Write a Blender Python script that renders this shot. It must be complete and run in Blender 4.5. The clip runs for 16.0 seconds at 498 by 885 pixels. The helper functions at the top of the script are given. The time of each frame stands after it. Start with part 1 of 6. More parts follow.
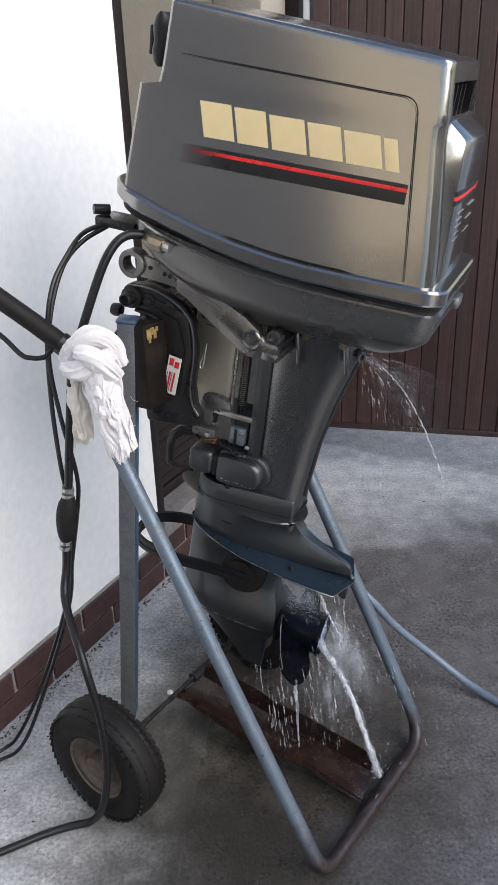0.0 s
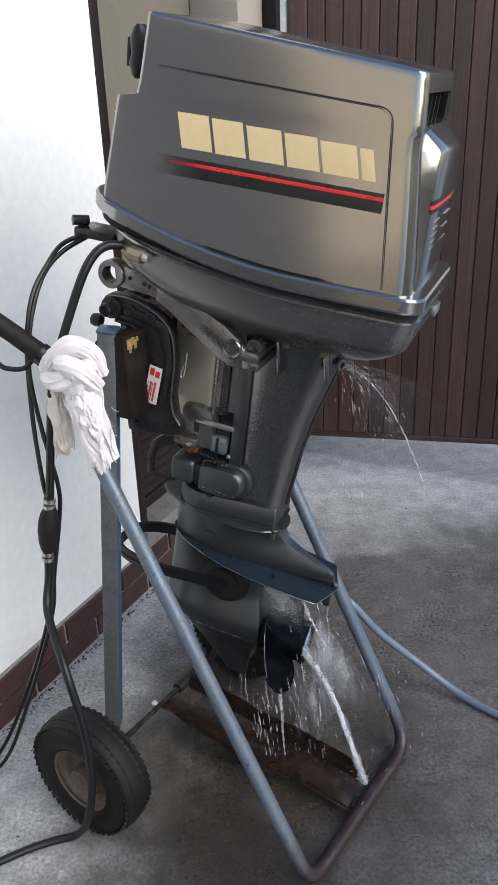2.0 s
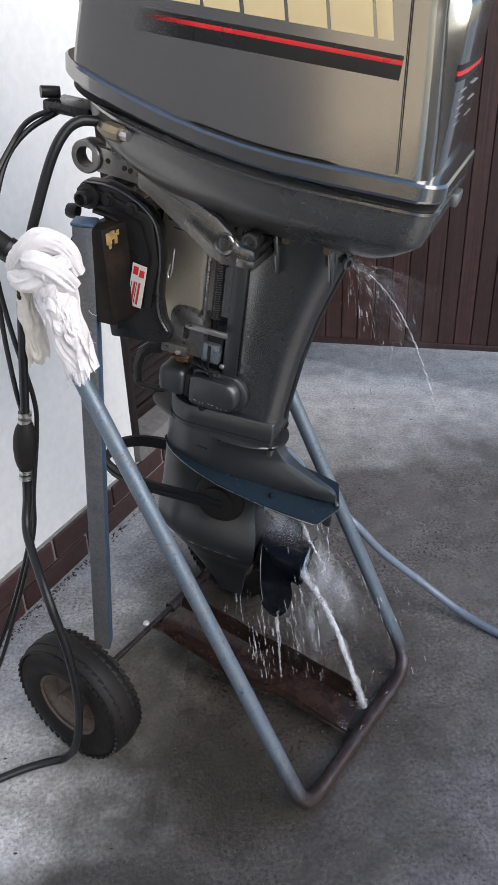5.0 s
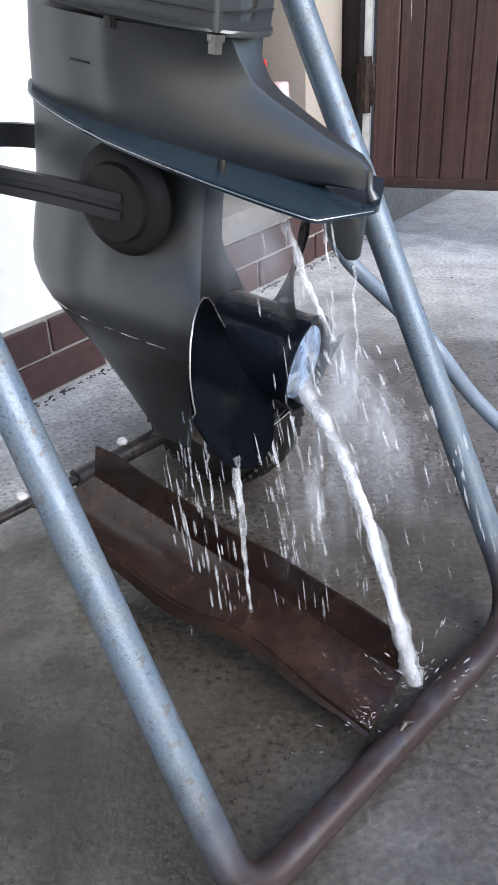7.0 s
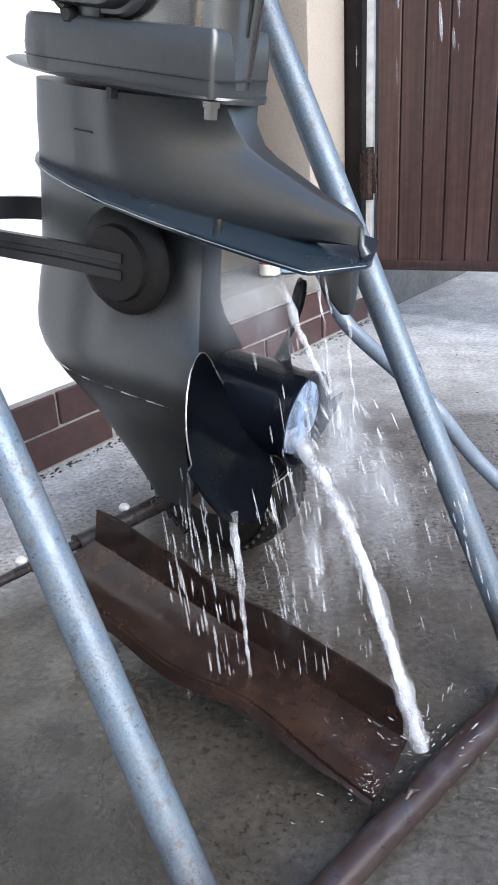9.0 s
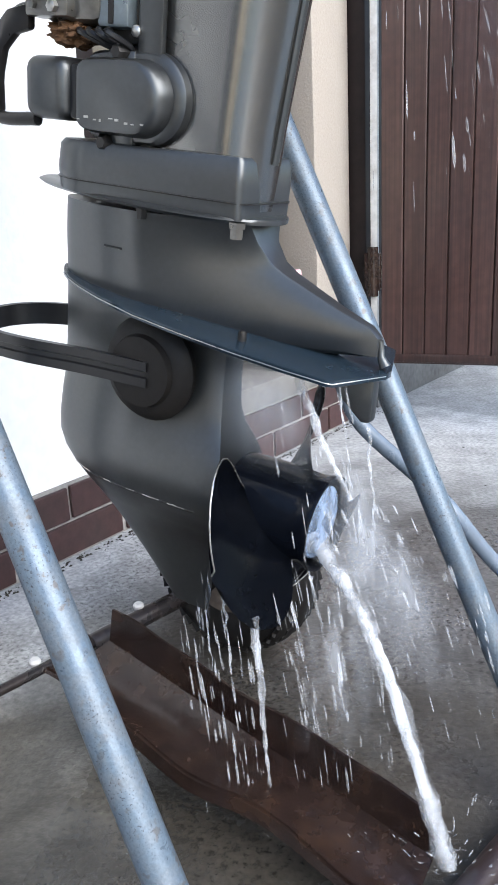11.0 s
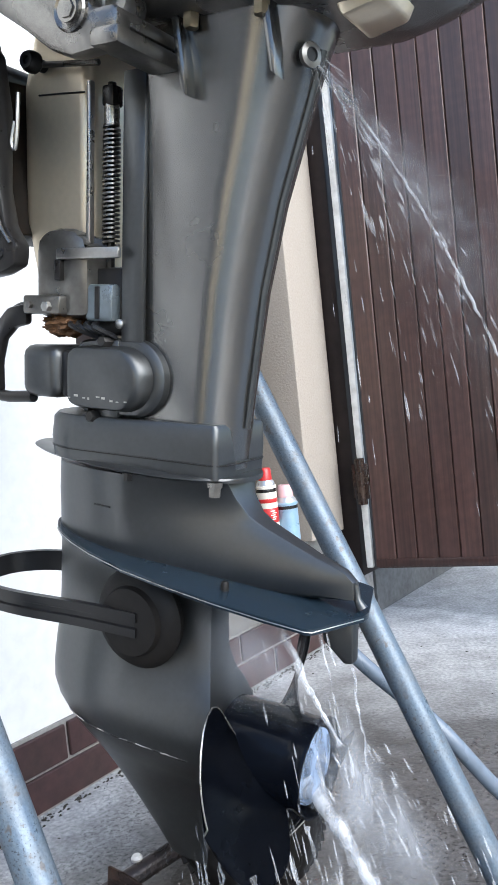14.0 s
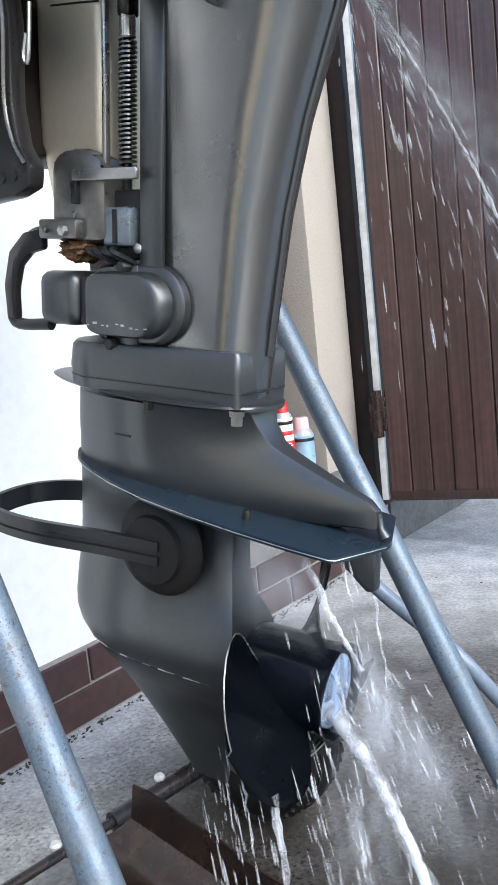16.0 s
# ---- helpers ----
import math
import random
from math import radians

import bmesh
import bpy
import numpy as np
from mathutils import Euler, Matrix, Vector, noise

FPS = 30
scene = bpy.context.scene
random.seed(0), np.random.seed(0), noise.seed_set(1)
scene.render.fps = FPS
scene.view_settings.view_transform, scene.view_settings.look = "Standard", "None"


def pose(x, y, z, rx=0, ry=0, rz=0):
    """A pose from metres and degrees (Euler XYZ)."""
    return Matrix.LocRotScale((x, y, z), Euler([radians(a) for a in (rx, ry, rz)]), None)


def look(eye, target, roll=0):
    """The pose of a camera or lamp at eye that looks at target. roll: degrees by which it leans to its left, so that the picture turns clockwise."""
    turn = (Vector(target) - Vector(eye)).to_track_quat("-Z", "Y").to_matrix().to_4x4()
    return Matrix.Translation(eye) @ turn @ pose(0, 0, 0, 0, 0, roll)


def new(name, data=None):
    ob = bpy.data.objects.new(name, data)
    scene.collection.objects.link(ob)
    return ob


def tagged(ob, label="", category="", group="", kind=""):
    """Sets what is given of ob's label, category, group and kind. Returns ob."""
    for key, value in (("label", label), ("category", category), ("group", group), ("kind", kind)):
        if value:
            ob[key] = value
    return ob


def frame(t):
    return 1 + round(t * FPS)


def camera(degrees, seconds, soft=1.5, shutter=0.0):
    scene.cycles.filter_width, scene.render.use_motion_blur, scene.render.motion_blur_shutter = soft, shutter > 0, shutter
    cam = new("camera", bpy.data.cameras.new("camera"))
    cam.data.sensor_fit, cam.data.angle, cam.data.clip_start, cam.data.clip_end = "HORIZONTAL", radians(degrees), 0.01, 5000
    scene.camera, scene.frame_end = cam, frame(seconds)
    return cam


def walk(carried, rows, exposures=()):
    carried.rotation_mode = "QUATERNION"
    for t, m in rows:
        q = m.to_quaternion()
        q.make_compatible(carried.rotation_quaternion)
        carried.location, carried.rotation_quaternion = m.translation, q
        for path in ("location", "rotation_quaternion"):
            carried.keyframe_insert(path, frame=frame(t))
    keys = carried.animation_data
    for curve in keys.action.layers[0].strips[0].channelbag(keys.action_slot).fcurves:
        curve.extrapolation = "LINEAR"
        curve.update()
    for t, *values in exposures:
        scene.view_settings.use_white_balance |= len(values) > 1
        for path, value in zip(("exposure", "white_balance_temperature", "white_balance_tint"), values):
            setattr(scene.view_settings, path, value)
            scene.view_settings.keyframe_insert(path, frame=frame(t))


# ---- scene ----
cam = camera(34.4, 16.0)
METRES, EYE, TILT, LEAN, TURN = 1.4, 1.4, -24.7, 1.8, 0.0
ROWS = [
    (0.0, 0.0, 0.0, 0.0, 0.0, 0.0, -0.0),
    (0.5, 0.0011, -0.0022, 0.0001, -0.01, 0.35, 0.11),
    (1.0, 0.0026, -0.0021, -0.0002, 0.03, 0.25, 0.38),
    (1.5, 0.0023, -0.0013, 0.0007, -0.05, 0.2, 0.47),
    (2.0, 0.0024, -0.0026, -0.0012, -1.18, 0.67, 0.69),
    (2.5, 0.0019, -0.0025, -0.002, -0.9, 0.47, 0.76),
    (3.0, 0.0025, -0.0015, -0.0007, -0.83, 0.36, 0.86),
    (3.5, 0.003, 0.0023, -0.001, -1.72, -0.35, 1.1),
    (6.0, 0.0388, 0.3444, -0.0137, 1.43, -8.28, -1.5),
    (6.5, 0.113, 0.5816, -0.1706, 5.25, -7.61, -3.82),
    (7.0, 0.1376, 0.6802, -0.3011, 6.65, -4.96, -2.44),
    (7.5, 0.1472, 0.6787, -0.3219, 6.05, 0.29, -2.73),
    (8.0, 0.1559, 0.6798, -0.3233, 6.63, 1.26, -1.91),
    (8.5, 0.1537, 0.6825, -0.324, 7.58, 1.29, -2.31),
    (11.0, 0.1362, 0.6724, -0.3104, 7.68, 7.27, -2.43),
    (11.5, 0.1484, 0.6497, -0.2818, 7.45, 18.52, 1.0),
    (12.0, 0.1579, 0.641, -0.2734, 7.28, 23.01, 1.63),
    (12.5, 0.1616, 0.6299, -0.2752, 7.48, 23.38, 1.25),
    (13.0, 0.1595, 0.6278, -0.2772, 7.97, 22.33, 0.71),
    (13.5, 0.1592, 0.6313, -0.2807, 8.23, 21.59, 0.57),
    (14.0, 0.1562, 0.6368, -0.2829, 8.73, 21.02, 0.52),
    (14.5, 0.1571, 0.64, -0.2831, 8.57, 20.56, 0.55),
    (15.0, 0.1548, 0.6448, -0.2842, 9.02, 19.13, 0.65),
    (15.5, 0.152, 0.6443, -0.2856, 9.06, 18.4, 0.08),
    (16.0, 0.1486, 0.6441, -0.2844, 9.59, 16.39, 0.26),
]
EXPOSURES = [(0.0, 0.5, 6100, 12), (4.8, 0.5, 6100, 12), (6.0, 0.85, 6100, 11), (6.6, 1.1, 6050, 11), (7.3, 1.48, 6000, 11), (8.6, 1.52, 6000, 11), (11.0, 1.44, 5950, 9), (16.0, 1.36, 5850, 8)]
walk(cam, [(t, pose(0, 0, EYE, TILT, LEAN, TURN) @ pose(METRES * x, METRES * y, METRES * z, 90 + pitch, roll, yaw)) for t, x, y, z, yaw, pitch, roll in ROWS], EXPOSURES)

# ---- light: open shade under a bright sky ----
world = bpy.data.worlds.new("sky")
scene.world = world
world.use_nodes = True
wn = world.node_tree.nodes
sky = wn.new("ShaderNodeTexSky")
sky.sky_type, sky.sun_disc = "NISHITA", False
sky.sun_elevation, sky.sun_rotation = radians(33), radians(129)
world.node_tree.links.new(sky.outputs[0], wn["Background"].inputs[0])
wn["Background"].inputs[1].default_value = 0.13
sun = new("sun", bpy.data.lights.new("sun", "SUN"))
sun.data.energy, sun.data.angle, sun.data.color = 2.5, radians(62), (1.0, 0.93, 0.82)
sun.matrix_world = look((4.6, -2.2, 4.2), (0, 1.5, 0.5))


# ---- materials ----
def mat(name, color, rough=0.6, metal=0.0, grain=40.0, vary=0.12, bump=0.15, stain=3.0, stain_mix=0.25, stain_color=None, spec=0.5, rand=0.0, coat=0.0, dist=0.002, rough_vary=0.12):
    m = bpy.data.materials.new(name)
    m.use_nodes = True
    n, l = m.node_tree.nodes, m.node_tree.links
    b = n["Principled BSDF"]
    co = n.new("ShaderNodeTexCoord")
    fine, big = n.new("ShaderNodeTexNoise"), n.new("ShaderNodeTexNoise")
    fine.inputs["Scale"].default_value, fine.inputs["Detail"].default_value = grain, 6
    big.inputs["Scale"].default_value, big.inputs["Detail"].default_value = stain, 5
    big.inputs["Roughness"].default_value = 0.65
    for t in (fine, big):
        l.new(co.outputs["Object"], t.inputs["Vector"])
    mix = n.new("ShaderNodeMix")
    mix.data_type, mix.blend_type = "RGBA", "MIX"
    sc = stain_color or tuple(c * 0.55 for c in color)
    mix.inputs[6].default_value, mix.inputs[7].default_value = (*color, 1), (*sc, 1)
    ramp = n.new("ShaderNodeMapRange")
    ramp.inputs[1].default_value, ramp.inputs[2].default_value = 0.45, 0.7
    ramp.inputs[3].default_value, ramp.inputs[4].default_value = 0.0, stain_mix
    l.new(big.outputs["Fac"], ramp.inputs[0])
    l.new(ramp.outputs[0], mix.inputs[0])
    hsv = n.new("ShaderNodeHueSaturation")
    vr = n.new("ShaderNodeMapRange")
    vr.inputs[1].default_value, vr.inputs[2].default_value = 0.25, 0.75
    vr.inputs[3].default_value, vr.inputs[4].default_value = 1 - vary, 1 + vary
    l.new(fine.outputs["Fac"], vr.inputs[0])
    l.new(mix.outputs[2], hsv.inputs["Color"])
    if rand:
        info = n.new("ShaderNodeObjectInfo")
        rr = n.new("ShaderNodeMapRange")
        rr.inputs[3].default_value, rr.inputs[4].default_value = 1 - rand, 1 + rand
        l.new(info.outputs["Random"], rr.inputs[0])
        mul = n.new("ShaderNodeMath")
        mul.operation = "MULTIPLY"
        l.new(vr.outputs[0], mul.inputs[0])
        l.new(rr.outputs[0], mul.inputs[1])
        l.new(mul.outputs[0], hsv.inputs["Value"])
    else:
        l.new(vr.outputs[0], hsv.inputs["Value"])
    l.new(hsv.outputs[0], b.inputs["Base Color"])
    rv = n.new("ShaderNodeMapRange")
    rv.inputs[1].default_value, rv.inputs[2].default_value = 0.3, 0.7
    rv.inputs[3].default_value, rv.inputs[4].default_value = max(0.02, rough - rough_vary), min(1, rough + rough_vary)
    l.new(big.outputs["Fac"], rv.inputs[0])
    l.new(rv.outputs[0], b.inputs["Roughness"])
    b.inputs["Metallic"].default_value = metal
    b.inputs["Specular IOR Level"].default_value = spec
    b.inputs["Coat Weight"].default_value = coat
    b.inputs["Coat Roughness"].default_value = 0.12
    if bump:
        bp = n.new("ShaderNodeBump")
        bp.inputs["Strength"].default_value, bp.inputs["Distance"].default_value = bump, dist
        l.new(fine.outputs["Fac"], bp.inputs["Height"])
        l.new(bp.outputs[0], b.inputs["Normal"])
    return m


PAINT = mat("grey_motor_paint", (0.33, 0.32, 0.305), 0.16, 0.93, 300, 0.02, 0.0, 2.0, 0.12, coat=0.1, rough_vary=0.03)
PAINT_LOW = mat("grey_gearcase_paint", (0.09, 0.093, 0.095), 0.36, 0.8, 200, 0.05, 0.006, 5.0, 0.3, coat=0.04, rough_vary=0.05)
PAINT_LEG = mat("grey_leg_paint", (0.172, 0.17, 0.165), 0.24, 0.88, 200, 0.04, 0.005, 5.0, 0.25, coat=0.06, rough_vary=0.05)
# plate colour: motor grey with the sky's blue reflection painted in
PLATESKY = mat("sky_tinted_plate_paint", (0.022, 0.037, 0.054), 0.2, 0.4, 150, 0.08, 0.03, 12.0, 0.3)
PAN = mat("dark_pan_paint", (0.2, 0.196, 0.188), 0.28, 0.78, 200, 0.05, 0.03, 5.0, 0.2, rough_vary=0.05)
ARM = mat("worn_dark_casting", (0.2, 0.192, 0.18), 0.32, 0.92, 150, 0.12, 0.08, 9.0, 0.4)
CASTING = mat("dark_cast_aluminium", (0.02, 0.0185, 0.018), 0.32, 0.2, 150, 0.12, 0.08, 9.0, 0.5, spec=0.35)
BLACK = mat("black_plastic", (0.01, 0.01, 0.011), 0.35, 0, 200, 0.1, 0.05, 6, 0.2, spec=0.3)
RUBBER = mat("black_rubber", (0.0095, 0.0085, 0.008), 0.6, 0, 120, 0.2, 0.2, 12, 0.35, (0.022, 0.018, 0.015), spec=0.22)
PROP = mat("black_propeller_paint", (0.004, 0.005, 0.008), 0.16, 0.0, 100, 0.15, 0.02, 8, 0.3, spec=0.14, rough_vary=0.06)
STEEL = mat("bright_steel", (0.45, 0.44, 0.42), 0.3, 0.9, 200, 0.1, 0.05, 10, 0.4)
BRASS = mat("aged_brass", (0.24, 0.2, 0.135), 0.35, 0.8, 200, 0.1, 0.05, 10, 0.4)
BLUE = mat("worn_blue_tube_paint", (0.115, 0.15, 0.19), 0.4, 0.3, 420, 0.2, 0.12, 40, 0.7, (0.155, 0.165, 0.175), rough_vary=0.16)


def rusty_foot(m, z0, z1, color):
    """Rust creeping up from the foot of a tube, with a ragged edge."""
    n, l = m.node_tree.nodes, m.node_tree.links
    b = n["Principled BSDF"]
    co, sep, ns = n.new("ShaderNodeTexCoord"), n.new("ShaderNodeSeparateXYZ"), n.new("ShaderNodeTexNoise")
    ns.inputs["Scale"].default_value, ns.inputs["Detail"].default_value = 30, 6
    l.new(co.outputs["Object"], sep.inputs[0])
    l.new(co.outputs["Object"], ns.inputs["Vector"])
    ad = n.new("ShaderNodeMath")
    ad.operation = "MULTIPLY_ADD"
    ad.inputs[1].default_value = 0.12
    l.new(ns.outputs["Fac"], ad.inputs[0])
    l.new(sep.outputs["Z"], ad.inputs[2])
    mr = n.new("ShaderNodeMapRange")
    mr.inputs[1].default_value, mr.inputs[2].default_value, mr.inputs[3].default_value, mr.inputs[4].default_value = z0 + 0.06, z1 + 0.06, 1, 0
    l.new(ad.outputs[0], mr.inputs[0])
    mx = n.new("ShaderNodeMix")
    mx.data_type = "RGBA"
    mx.inputs[7].default_value = (*color, 1)
    old = b.inputs["Base Color"].links[0].from_socket
    l.new(mr.outputs[0], mx.inputs[0])
    l.new(old, mx.inputs[6])
    l.new(mx.outputs[2], b.inputs["Base Color"])
    return m


def specks(m, fine, patch, dark):
    """Small dark chips and drops of grime, gathered in patches."""
    n, l = m.node_tree.nodes, m.node_tree.links
    b = n["Principled BSDF"]
    co = n.new("ShaderNodeTexCoord")
    vals = []
    for scale, lo, hi in ((fine, 0.6, 0.66), (patch, 0.4, 0.6)):
        ns, mr = n.new("ShaderNodeTexNoise"), n.new("ShaderNodeMapRange")
        ns.inputs["Scale"].default_value, ns.inputs["Detail"].default_value = scale, 3
        mr.inputs[1].default_value, mr.inputs[2].default_value = lo, hi
        l.new(co.outputs["Object"], ns.inputs["Vector"])
        l.new(ns.outputs["Fac"], mr.inputs[0])
        vals.append(mr.outputs[0])
    mu = n.new("ShaderNodeMath")
    mu.operation = "MULTIPLY"
    l.new(vals[0], mu.inputs[0])
    l.new(vals[1], mu.inputs[1])
    mx = n.new("ShaderNodeMix")
    mx.data_type, mx.blend_type = "RGBA", "MULTIPLY"
    mx.inputs[7].default_value = (*dark, 1)
    l.new(mu.outputs[0], mx.inputs[0])
    l.new(b.inputs["Base Color"].links[0].from_socket, mx.inputs[6])
    l.new(mx.outputs[2], b.inputs["Base Color"])


specks(BLUE, 620, 16, (0.42, 0.4, 0.4))
specks(BLUE, 110, 8, (0.8, 0.62, 0.5))
POSTPAINT = mat("worn_post_paint", (0.055, 0.11, 0.2), 0.4, 0.3, 260, 0.2, 0.06, 9, 0.7, (0.1, 0.115, 0.135))
POSTGREY = mat("rubbed_post_metal", (0.165, 0.168, 0.172), 0.4, 0.5, 200, 0.2, 0.06, 9, 0.6, (0.09, 0.1, 0.12))
specks(POSTPAINT, 420, 12, (0.45, 0.43, 0.42))
rusty_foot(BLUE, 0.035, 0.13, (0.034, 0.022, 0.021))
RUST = mat("rusty_painted_steel", (0.019, 0.0112, 0.0095), 0.24, 0.15, 60, 0.4, 0.3, 16, 0.9, (0.037, 0.019, 0.0108), rough_vary=0.1)
DARKTUBE = mat("wet_dark_tube", (0.03, 0.027, 0.028), 0.26, 0.4, 90, 0.3, 0.15, 14, 0.6, (0.055, 0.036, 0.03))
# plinth render: grey, with the shade below the gate put into the colour
SHADERENDER = mat("shade_dark_render", (0.1, 0.103, 0.108), 0.75, 0, 60, 0.25, 0.35, 6, 0.6, (0.06, 0.06, 0.06), dist=0.003, rough_vary=0.2)
WHITEWALL = mat("white_plaster", (0.8, 0.8, 0.79), 0.9, 0, 45, 0.05, 0.3, 1.2, 0.1, (0.7, 0.7, 0.68), dist=0.004)
CHAMPAGNE = mat("champagne_grey_paint", (0.69, 0.605, 0.465), 0.36, 0.68, 150, 0.04, 0.03, 3.0, 0.1)
OCHREDAB = mat("scuffed_ochre_paint", (0.36, 0.24, 0.08), 0.6, 0, 80, 0.4, 0.1, 60, 0.4, (0.05, 0.035, 0.02))
# recess plaster: beige darkened by the recess's shade, painted into the colour
SHADEPLASTER = mat("shade_dark_plaster", (0.15, 0.135, 0.108), 0.9, 0, 90, 0.06, 0.12, 2, 0.2, dist=0.004)
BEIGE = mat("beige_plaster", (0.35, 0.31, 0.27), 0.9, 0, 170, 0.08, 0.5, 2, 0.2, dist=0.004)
TILE = mat("brown_clinker_tile", (0.055, 0.024, 0.023), 0.45, 0, 50, 0.25, 0.15, 9, 0.6, (0.03, 0.018, 0.016), rand=0.25)
GROUT = mat("pale_grout", (0.3, 0.285, 0.27), 0.9, 0, 90, 0.2, 0.4, 8, 0.6)
WOOD = mat("brown_stained_wood", (0.041, 0.0195, 0.0165), 0.42, 0, 40, 0.25, 0.1, 4, 0.5, (0.03, 0.0145, 0.0125), rand=0.3, coat=0.25)


def wood_grain(m):
    """Long upright streaks, as weathered stain leaves them."""
    n, l = m.node_tree.nodes, m.node_tree.links
    b = n["Principled BSDF"]
    co, mp, ns, mr, mx, info, add = (n.new(k) for k in ("ShaderNodeTexCoord", "ShaderNodeMapping", "ShaderNodeTexNoise", "ShaderNodeMapRange", "ShaderNodeMix", "ShaderNodeObjectInfo", "ShaderNodeVectorMath"))
    mp.inputs["Scale"].default_value = (150, 150, 2.2)
    ns.inputs["Scale"].default_value, ns.inputs["Detail"].default_value = 1.0, 5
    add.operation = "MULTIPLY_ADD"
    add.inputs[1].default_value = (3.0, 3.0, 3.0)
    l.new(info.outputs["Random"], add.inputs[0])
    l.new(co.outputs["Object"], add.inputs[2])
    l.new(add.outputs[0], mp.inputs["Vector"])
    l.new(mp.outputs[0], ns.inputs["Vector"])
    mr.inputs[1].default_value, mr.inputs[2].default_value, mr.inputs[3].default_value, mr.inputs[4].default_value = 0.3, 0.7, 0.62, 1.4
    l.new(ns.outputs["Fac"], mr.inputs[0])
    mx.data_type, mx.blend_type = "RGBA", "MULTIPLY"
    mx.inputs[0].default_value = 1.0
    l.new(b.inputs["Base Color"].links[0].from_socket, mx.inputs[6])
    l.new(mr.outputs[0], mx.inputs[7])
    l.new(mx.outputs[2], b.inputs["Base Color"])


wood_grain(WOOD)
WOODDARK = mat("dark_stained_frame", (0.014, 0.009, 0.0085), 0.55, 0, 50, 0.25, 0.2, 5, 0.5, spec=0.3)
SILLSTONE = mat("worn_sill_stone", (0.17, 0.163, 0.155), 0.85, 0, 60, 0.2, 0.4, 12, 0.5)
WHITEPAINT = mat("white_gloss_paint", (0.6, 0.59, 0.57), 0.6, 0, 60, 0.1, 0.2, 22, 0.5, (0.3, 0.27, 0.25))
CLOTH = mat("white_cotton_rag", (0.68, 0.65, 0.645), 0.95, 0, 120, 0.06, 0.3, 7, 0.3, (0.6, 0.55, 0.53))
HOSE = mat("blue_grey_hose", (0.15, 0.185, 0.235), 0.24, 0, 90, 0.1, 0.05, 8, 0.3)
BOARD = mat("dark_transom_board", (0.009, 0.0068, 0.0058), 0.5, 0, 60, 0.3, 0.2, 26, 0.6, (0.032, 0.019, 0.01), spec=0.2)
GOLD = mat("gold_decal", (0.74, 0.58, 0.31), 0.4, 0.1, 60, 0.03, 0, 3, 0.1)
RED = mat("red_decal", (0.6, 0.03, 0.03), 0.35, 0, 60, 0.03, 0, 3, 0.1)
BLACKDECAL = mat("black_decal", (0.012, 0.012, 0.012), 0.3, 0, 60, 0.03, 0, 3, 0.1)
PALEPRINT = mat("grey_print", (0.24, 0.235, 0.225), 0.5, 0, 60, 0.03, 0, 9, 0.2)
WHITEDECAL = mat("white_label", (0.74, 0.7, 0.62), 0.5, 0, 60, 0.03, 0, 9, 0.2)


# ---- mesh helpers ----
def part(name, bm, material, parent=None, label="", smooth=True, m=None):
    me = bpy.data.meshes.new(name)
    bmesh.ops.recalc_face_normals(bm, faces=bm.faces)
    bm.to_mesh(me)
    bm.free()
    me.materials.append(material)
    if smooth:
        me.polygons.foreach_set("use_smooth", [True] * len(me.polygons))
        me.set_sharp_from_angle(angle=radians(38))
    ob = new(name, me)
    if parent:
        ob.parent = parent
    if m is not None:
        ob.matrix_basis = m
    return tagged(ob, label)


def empty(name, m, label, category, group="", kind=""):
    ob = new(name)
    ob.empty_display_size = 0.05
    ob.matrix_basis = m
    return tagged(ob, label, category, group, kind)


def box(x0, x1, y0, y1, z0, z1, bevel=0.0, bm=None, seg=2, m=None):
    b = bmesh.new()
    bmesh.ops.create_cube(b, size=1)
    for v in b.verts:
        v.co = Vector((x0 + (v.co.x + 0.5) * (x1 - x0), y0 + (v.co.y + 0.5) * (y1 - y0), z0 + (v.co.z + 0.5) * (z1 - z0)))
    if bevel:
        bmesh.ops.bevel(b, geom=b.edges[:], offset=bevel, segments=seg, affect="EDGES", profile=0.5)
    if m is not None:
        b.transform(m)
    return join(bm, b)


def join(bm, b):
    if bm is None:
        return b
    me = bpy.data.meshes.new("tmp")
    b.to_mesh(me)
    b.free()
    bm.from_mesh(me)
    bpy.data.meshes.remove(me)
    return bm


def smooth_path(pts, n=8):
    """Catmull-Rom through the points."""
    p = [Vector(q) for q in pts]
    p = [2 * p[0] - p[1]] + p + [2 * p[-1] - p[-2]]
    out = []
    for i in range(1, len(p) - 2):
        a, b, c, d = p[i - 1:i + 3]
        for k in range(n):
            t = k / n
            out.append(0.5 * (2 * b + (c - a) * t + (2 * a - 5 * b + 4 * c - d) * t * t + (3 * b - a - 3 * c + d) * t ** 3))
    return out + [p[-2]]


